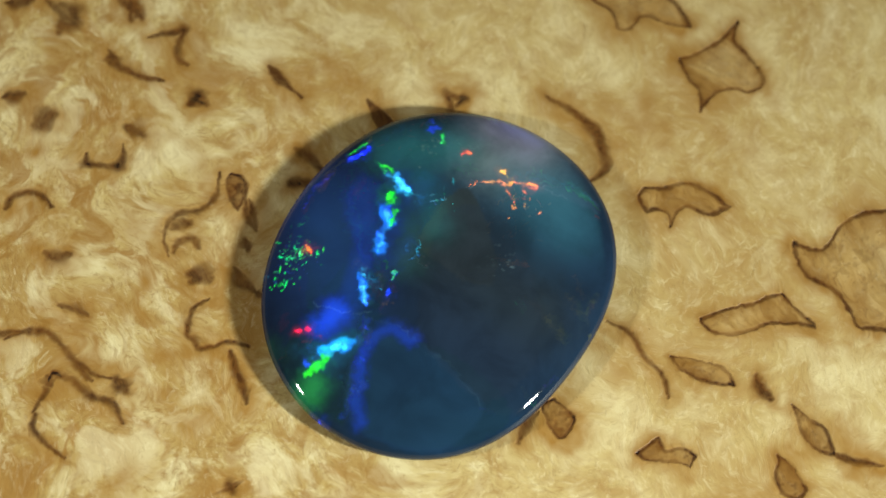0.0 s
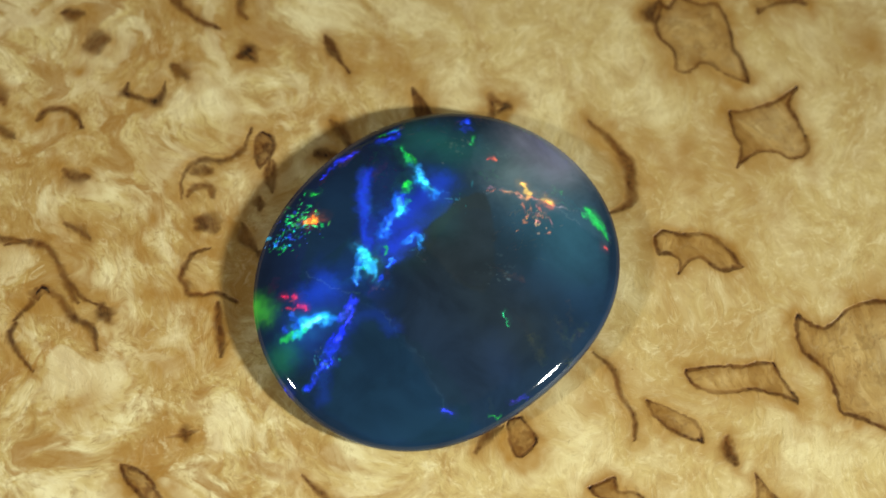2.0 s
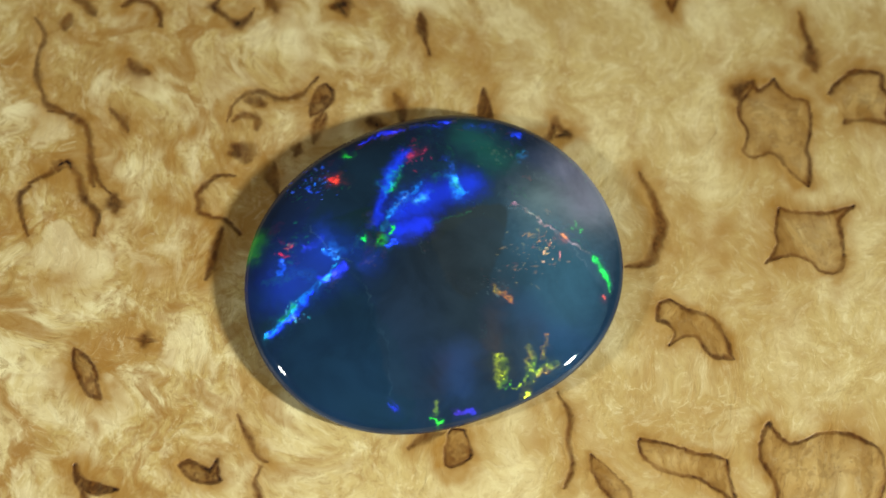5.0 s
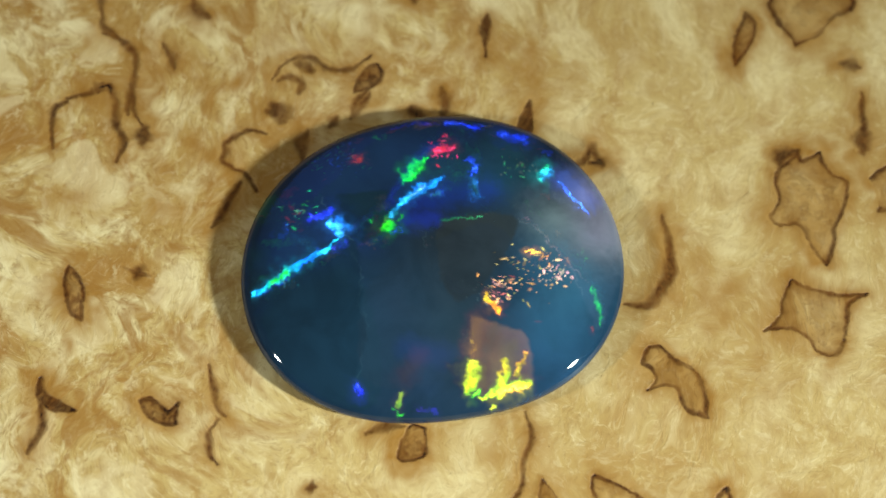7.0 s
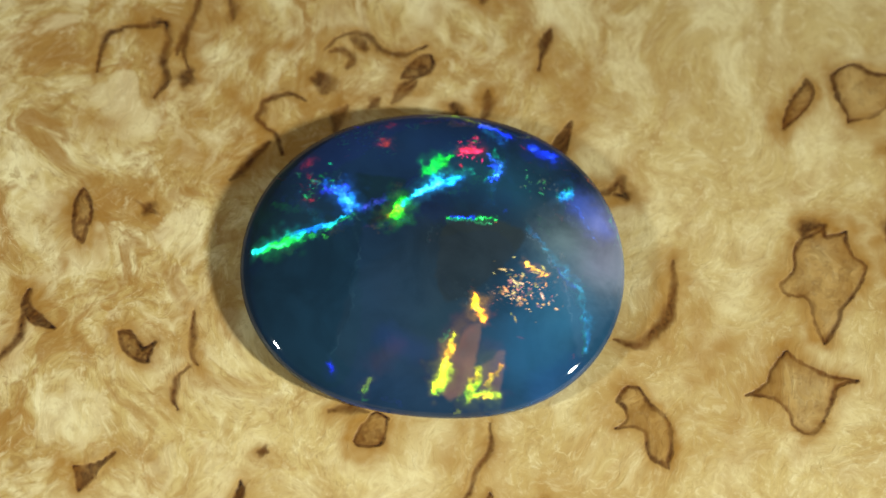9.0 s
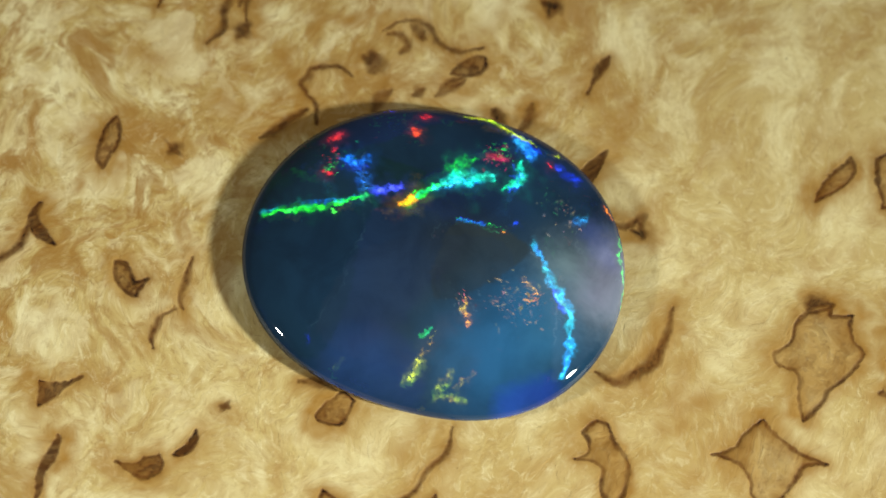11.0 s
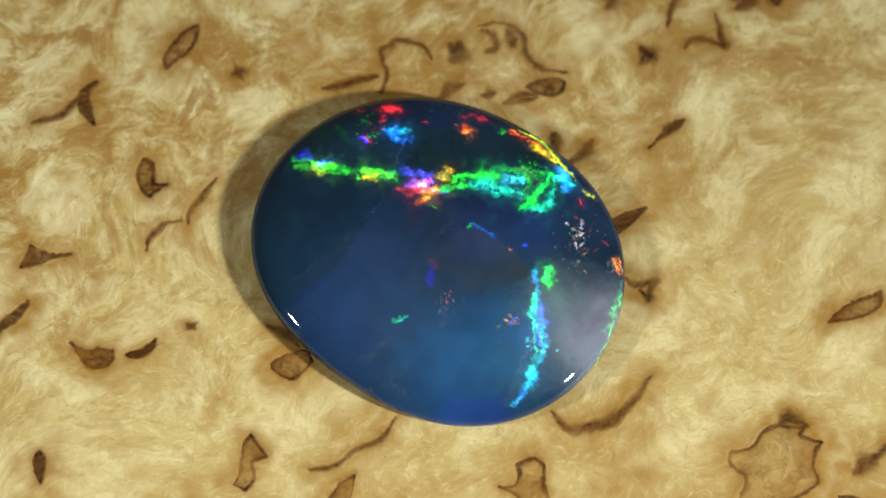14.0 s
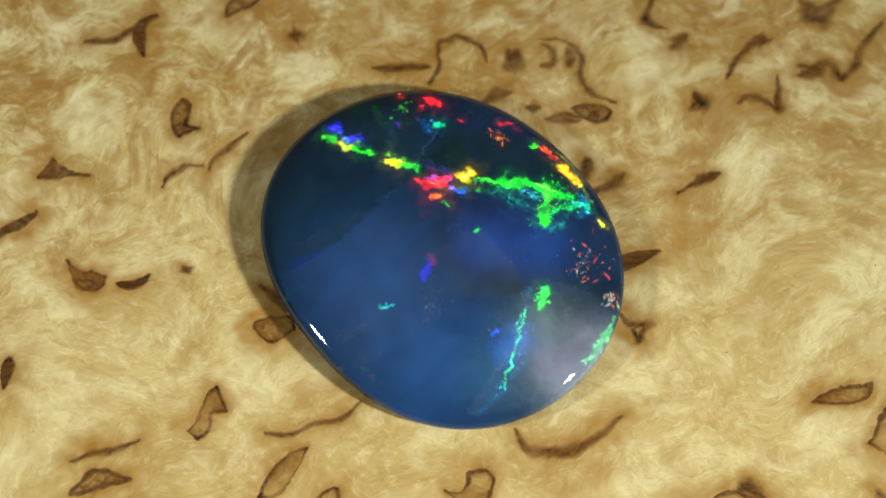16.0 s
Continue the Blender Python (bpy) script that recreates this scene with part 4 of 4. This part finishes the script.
glow(0, (18, 38, 80), 3.49, (-5.20, 2.92, -4.00, -0.48))
glow(1, (14, 34, 64), 5.12, (-1.80, -6.19, 0.50, -6.49))
glow(2, (13, 38, 52), 7.67, (0.60, -4.35, 4.78, 0.55))
glow(2, (12, 28, 62), 4.65, (-5.85, -1.98, -4.22, 2.49))
glow(3, (12, 24, 50), 6.98, (-0.09, -4.90, 3.17, 0.30))
glow(2, (24, 66, 92), 4.42, (5.58, 1.94, 4.30, 3.60))
glow(1, (26, 58, 84), 3.49, (4.37, 1.27, 5.75, 0.72))
glow(0, (14, 62, 64), 1.63, (-1.26, 4.65, -0.37, 1.82))
glow(0, (36, 74, 86), 3.02, (3.79, 4.04, 5.03, 2.61))
glow(1, (46, 72, 86), 4.19, (2.65, 2.86, 5.01, 1.99))
tint((32, 42, 50), 1.86, (0.03, 0.88, 0.85, 1.72))
glow(0, (60, 60, 110), 1.40, (2.46, 7.32, 3.67, 6.92))
streak(2, (190, 205, 15), 0.47, (5.30, -0.65, 6.06, -1.29))
streak(2, (170, 150, 20), 0.28, (5.63, 0.14, 6.02, -0.51))
streak(2, (40, 210, 70), 0.33, (-3.23, -5.08, -3.26, -5.87))
streak(2, (120, 200, 255), 0.09, (-2.76, 0.88, -2.66, 1.64))
streak(1, (80, 170, 255), 0.14, (-2.08, 1.69, -2.01, 1.92))
streak(1, (80, 180, 255), 0.16, (-1.43, 3.22, -1.19, 3.09))
streak(0, (80, 180, 255), 0.16, (-3.04, -1.05, -2.84, -1.78))
streak(0, (70, 190, 255), 0.16, (-3.78, -3.69, -3.48, -3.58))
streak(0, (70, 190, 255), 0.16, (-2.33, 2.33, -2.25, 1.89))
streak(3, (90, 240, 220), 0.16, (-2.91, 1.39, -2.91, 2.09))
streak(3, (120, 220, 255), 0.12, (2.86, 4.36, 3.72, 4.61))
streak(4, (255, 120, 130), 0.19, (-2.29, -1.49, -2.37, -1.02))
streak(4, (255, 245, 120), 0.16, (-3.11, -0.31, -3.30, -0.13))
streak(4, (150, 255, 120), 0.14, (-3.90, 2.63, -3.95, 3.48))
streak(4, (60, 200, 30), 0.47, (-3.60, 3.19, -2.31, 3.51))
streak(0, (40, 200, 60), 0.12, (-3.55, 5.62, -4.09, 5.03))
streak(0, (60, 180, 100), 0.09, (-1.76, -0.33, -1.87, -0.71))
streak(3, (90, 255, 90), 0.14, (-2.67, -3.76, -2.47, -3.64))
streak(3, (60, 255, 60), 0.16, (-3.04, -5.01, -2.91, -4.67))
streak(5, (60, 190, 255), 0.60, (-3.23, -0.28, -2.56, -0.86, -2.18, -1.26))
streak(5, (40, 150, 255), 0.45, (-4.55, -4.59, -4.13, -4.06, -3.61, -3.48))
streak(5, (120, 235, 255), 0.22, (-4.26, -4.18, -3.69, -3.61))
streak(5, (50, 110, 255), 0.35, (-2.42, 0.91, -2.33, 1.75, -2.20, 2.47))
streak(5, (70, 190, 255), 0.25, (-2.12, 2.01, -2.14, 1.54))
streak(5, (40, 170, 230), 0.26, (-1.91, 3.61, -1.65, 3.26))
streak(5, (30, 120, 220), 0.30, (-1.52, 0.41, -1.22, 0.96, -0.83, 0.50))
streak(5, (30, 200, 90), 0.20, (-2.99, 4.69, -2.49, 4.04))
streak(5, (40, 50, 255), 0.22, (-2.69, -2.86, -2.74, -4.28, -2.84, -5.55))
streak(5, (60, 60, 255), 0.22, (-4.51, -6.71, -4.02, -6.86))
sparkle(5, (40, 220, 110), 0.80, -6.02, 0.41, 34)
sparkle(5, (40, 150, 255), 0.50, -6.48, -0.75, 14)
streak(5, (255, 150, 30), 0.26, (-5.61, 0.27, -5.29, 0.57))
streak(5, (255, 40, 60), 0.18, (-4.78, -3.36, -4.48, -3.41))
glow(5, (50, 120, 30), 0.80, (-6.69, -3.68, -5.98, -3.96))
streak(5, (255, 190, 50), 0.22, (3.18, 4.34, 3.64, 4.29))
streak(5, (255, 210, 90), 0.20, (2.25, 4.61, 2.62, 4.27))
sparkle(5, (255, 150, 110), 0.50, 3.26, 3.67, 14)
streak(5, (40, 235, 70), 0.16, (4.97, 4.52, 5.63, 4.21, 6.21, 3.95))
streak(5, (255, 90, 70), 0.13, (6.18, 3.19, 6.34, 3.16))
streak(5, (60, 60, 255), 0.20, (2.13, -5.70, 2.49, -5.70))
streak(5, (40, 170, 120), 0.09, (3.23, -1.15, 3.60, -1.54))
sheen(5, (10, 26, 90), (-4.45, 3.17, -3.12, -0.25, -1.58, -0.54, -1.21, 0.91, -0.25, 2.85, -1.37, 3.30, -2.35, 1.07, -3.17, 1.35, -4.05, 3.28))
streak(6, (235, 225, 10), 0.34, (5.81, -2.24, 6.13, -1.38, 6.62, -0.46))
streak(6, (255, 250, 90), 0.16, (6.03, -1.60, 6.59, -0.58))
streak(6, (120, 210, 20), 0.20, (5.61, -2.57, 5.62, -2.15))
sheen(6, (62, 40, 14), (3.00, -0.47, 3.68, 0.01, 5.14, 0.73, 6.72, -0.45, 5.72, -2.22, 4.44, -1.73))
streak(6, (40, 200, 190), 0.40, (-0.17, 5.74, -0.34, 6.19))
sheen(6, (10, 28, 70), (0.50, 6.10, 0.15, 6.87, 1.71, 6.78, 2.51, 6.56, 1.34, 6.16))
streak(6, (60, 120, 255), 0.14, (0.42, 6.32, 1.41, 6.26, 2.33, 6.24))
sparkle(6, (255, 170, 130), 0.70, 2.75, 1.21, 30)
sparkle(6, (255, 180, 150), 0.60, 3.57, 3.53, 20)
streak(6, (255, 180, 60), 0.14, (2.12, 3.07, 2.49, 3.51))
streak(6, (60, 70, 255), 0.24, (2.30, -5.81, 2.63, -5.96))
streak(6, (60, 150, 255), 0.34, (-3.78, -2.38, -3.09, -2.34))
streak(7, (255, 185, 20), 0.32, (2.33, 0.57, 2.90, 0.48, 3.53, 0.39))
streak(7, (255, 215, 60), 0.16, (2.86, 0.58, 3.44, 0.44))
streak(7, (205, 175, 15), 0.20, (3.56, -0.87, 4.35, -1.61, 5.31, -2.46))
streak(7, (220, 230, 20), 0.20, (4.75, -2.11, 5.29, -2.51))
sheen(7, (70, 42, 18), (3.46, -0.07, 3.75, 0.29, 5.79, -1.39, 5.47, -2.36, 4.17, -1.15))
sheen(7, (62, 40, 18), (5.26, -0.40, 5.07, 0.64, 6.42, -0.17, 6.21, -0.95))
streak(7, (255, 190, 60), 0.16, (2.51, 3.53, 2.71, 3.69))
streak(7, (255, 170, 50), 0.13, (1.90, 3.18, 2.12, 3.23))
sparkle(7, (255, 170, 120), 0.70, 3.05, 2.38, 34)
streak(7, (40, 230, 40), 0.42, (-2.12, -0.80, -2.64, -0.26))
streak(7, (60, 180, 255), 0.40, (-2.66, 0.33, -2.79, 1.53, -2.58, 2.46))
streak(7, (40, 200, 90), 0.10, (-1.19, 1.06, -0.22, 2.90))
streak(7, (40, 60, 255), 0.12, (-1.12, 1.28, -0.73, 1.99))
streak(7, (50, 110, 255), 0.34, (-3.09, 3.99, -2.32, 4.09, -1.95, 3.46))
streak(7, (40, 210, 90), 0.34, (-3.42, -6.54, -3.12, -5.65, -3.06, -4.43))
streak(7, (50, 130, 255), 0.40, (-4.46, -2.55, -3.92, -2.15, -3.12, -2.26))
streak(8, (170, 120, 255), 0.50, (-2.45, -1.70, -2.61, -1.14, -2.75, -0.69))
streak(8, (250, 90, 140), 0.30, (-2.17, -1.15, -2.42, -0.65))
streak(8, (255, 170, 40), 0.26, (-1.93, -0.98, -2.03, -0.67))
streak(8, (250, 240, 255), 0.16, (-2.47, -1.19, -2.57, -0.88))
streak(8, (110, 230, 10), 0.44, (-2.98, -5.62, -2.96, -4.82))
streak(8, (90, 225, 20), 0.36, (-2.90, -3.52, -2.97, -2.94))
streak(8, (120, 230, 60), 0.26, (-2.85, -2.65, -2.67, -2.43))
streak(8, (40, 235, 50), 0.36, (-2.97, 0.10, -3.27, 1.01, -3.43, 2.04))
streak(8, (70, 220, 235), 0.44, (-3.46, 2.27, -3.35, 2.88))
streak(8, (30, 235, 90), 0.50, (-2.12, 3.13, -2.81, 3.64, -3.87, 4.12))
streak(8, (40, 220, 180), 0.34, (-3.78, 4.36, -3.66, 4.97))
streak(8, (255, 120, 20), 0.20, (-5.85, 2.33, -5.43, 3.13, -5.05, 3.77))
streak(8, (235, 225, 30), 0.22, (-5.19, 3.40, -4.67, 4.28))
streak(8, (40, 150, 255), 0.40, (-4.89, -2.77, -5.02, -2.15))
streak(8, (230, 40, 60), 0.24, (-6.12, -3.12, -6.00, -2.63))
streak(8, (255, 150, 50), 0.24, (-5.35, 0.38, -5.30, 0.58))
streak(8, (40, 70, 255), 0.20, (-4.37, -3.84, -4.29, -3.59))
streak(8, (40, 220, 90), 0.34, (0.43, 4.35, 1.04, 4.49))
streak(8, (30, 210, 170), 0.16, (1.37, 3.97, 2.60, 4.07, 3.55, 4.25))
streak(8, (90, 90, 255), 0.22, (2.07, 4.31, 2.77, 4.55))
streak(8, (50, 220, 230), 0.28, (4.73, 4.27, 5.37, 4.22))
sparkle(8, (60, 200, 200), 0.50, 3.75, 4.50, 16)
sparkle(8, (200, 200, 190), 0.50, -1.43, 5.43, 16)
streak(8, (255, 160, 60), 0.16, (-0.52, 7.10, -0.14, 7.43))
domain((45, 54, 59), 0.85, (-1.06, 0.92, -0.19, 2.84, 0.85, 3.73, 1.58, 2.58, 2.24, 0.78, 2.16, -0.53, 0.93, -0.42), ((1, 0.5), (2, 0.45), (3, 0.6)))
domain((17, 44, 70), 0.62, (-3.24, -7.01, -2.76, -3.93, -2.85, -2.20, -1.56, -2.52, -0.22, -3.67, 1.27, -4.49, 2.10, -5.78, 3.80, -5.84, 1.97, -7.37, -0.51, -7.73), ((1, 0.6), (2, 0.45), (3, 0.6)))
domain((16, 44, 42), 0.70, (-4.63, -1.37, -3.42, 0.28, -2.10, -0.77, -2.37, -2.01, -3.29, -1.93), ((1, 0.6), (2, 0.5)))
domain((74, 92, 118), 0.22, (0.70, 3.83, 2.89, 4.06, 4.84, 3.75, 6.45, 3.41, 5.27, 5.31, 2.53, 7.23, 0.26, 7.38, -0.19, 5.39), ())
domain((20, 48, 50), 0.55, (-3.30, -6.88, -2.95, -2.24, -4.31, 3.73, -5.72, 2.25, -5.18, -2.08, -5.99, -4.38, -4.66, -5.89), ((4, 0.50), (3, 0.65)))
domain((20, 48, 64), 0.50, (-0.11, -7.63, -2.71, -6.65, -2.66, -2.26, -1.31, -2.86, 1.43, -4.03, 3.34, -5.75, 2.10, -7.00), ((4, 0.48), (3, 0.65)))
domain((36, 50, 68), 0.35, (-0.70, -3.16, -0.56, -0.18, 0.31, 2.71, 2.67, 2.18, 4.40, -2.60, 2.34, -5.46), ((0, 0.9), (1, 0.9)))
sheen(0, (7, 20, 38), (-2.90, -2.75, -0.93, -3.06, 0.88, -4.34, 2.25, -5.70, 0.72, -7.57, -2.48, -7.20, -3.32, -5.51))
vein((80, 120, 140), 0.06, (-2.66, -2.26, -3.65, -2.25, -4.92, -1.98))
vein((110, 130, 150), 0.07, (0.81, 3.76, 1.86, 4.04, 3.38, 4.16, 4.86, 3.80))
vein((110, 130, 140), 0.06, (0.31, 5.74, 1.31, 5.78, 2.23, 6.07))
glow(2, (14, 48, 58), 2.60, (-2.99, 2.48, -1.22, 4.39))
glow(0, (20, 52, 46), 1.60, (-1.16, 3.61, -1.34, 0.25))

top = (np.array([[0, 0, RISE[0]]]), np.stack([SX, SY, np.repeat(RISE[:, None], ROUND, 1)], -1).reshape(-1, 3))
k = np.arange(ROUND)
nxt = (k + 1) % ROUND
quads = np.concatenate([np.stack([1 + r * ROUND + k, 1 + (r + 1) * ROUND + k, 1 + (r + 1) * ROUND + nxt, 1 + r * ROUND + nxt], 1) for r in range(len(RHO) - 1)])
faces = [(0, int(a) + 1, int(b) + 1) for a, b in zip(k, nxt)] + quads.tolist()


def flat(layer):
    return np.vstack([layer[0, :1], layer.reshape(-1, layer.shape[-1])])


me = bpy.data.meshes.new("dome")
me.from_pydata((np.vstack(top) * MM).tolist(), [], faces)
for key, layer in [("body", BODY * 0.82)] + [("fire_%d" % i, f) for i, f in enumerate(FIRE)]:
    full = np.ones((len(me.vertices), 4), np.float32)
    full[:, :layer.shape[-1]] = flat(layer)
    me.color_attributes.new(key, "FLOAT_COLOR", "POINT").data.foreach_set("color", full.ravel())
me.polygons.foreach_set("use_smooth", [True] * len(me.polygons))
me.materials.append(OPAL)
tagged(new("dome", me), "glossy dark blue dome with coloured flashes").parent = stone

# the dull back of the stone, under the girdle
profile = ((0.994, 0.32), (0.98, 0.18), (0.955, 0.07), (0.92, 0.016), (0.0, 0.016))
ring = np.arange(180) * 2 * np.pi / 180
bv = np.concatenate([np.stack([r * outline(ring) * np.cos(ring), r * outline(ring) * np.sin(ring), np.full(180, z)], 1) for r, z in profile[:-1]])
bf = [(r * 180 + i, (r + 1) * 180 + i, (r + 1) * 180 + (i + 1) % 180, r * 180 + (i + 1) % 180) for r in range(len(profile) - 2) for i in range(180)]
bf.append(tuple((len(profile) - 2) * 180 + i for i in range(180)))
me = bpy.data.meshes.new("base")
me.from_pydata((bv * MM).tolist(), [], bf)
me.polygons.foreach_set("use_smooth", [True] * (len(bf) - 1) + [False])
me.materials.append(POTCH)
tagged(new("base", me), "dull grey back of the stone").parent = stone


def motions():
    lag = ((0, 0.16), (1.5, 0.35), (3, 0.74), (4.5, 0.78), (7, 0.75), (9, 1.10), (11.5, 1.47), (14, 1.50), (16, 1.57))
    turns = [(s, pose(0, 0, 0, 0, 0, degrees_late - TURN * s)) for s, degrees_late in lag]
    walk(board, turns)
    walk(stone, [(s, m @ Matrix.Translation(CENTRE)) for s, m in turns])


motions()
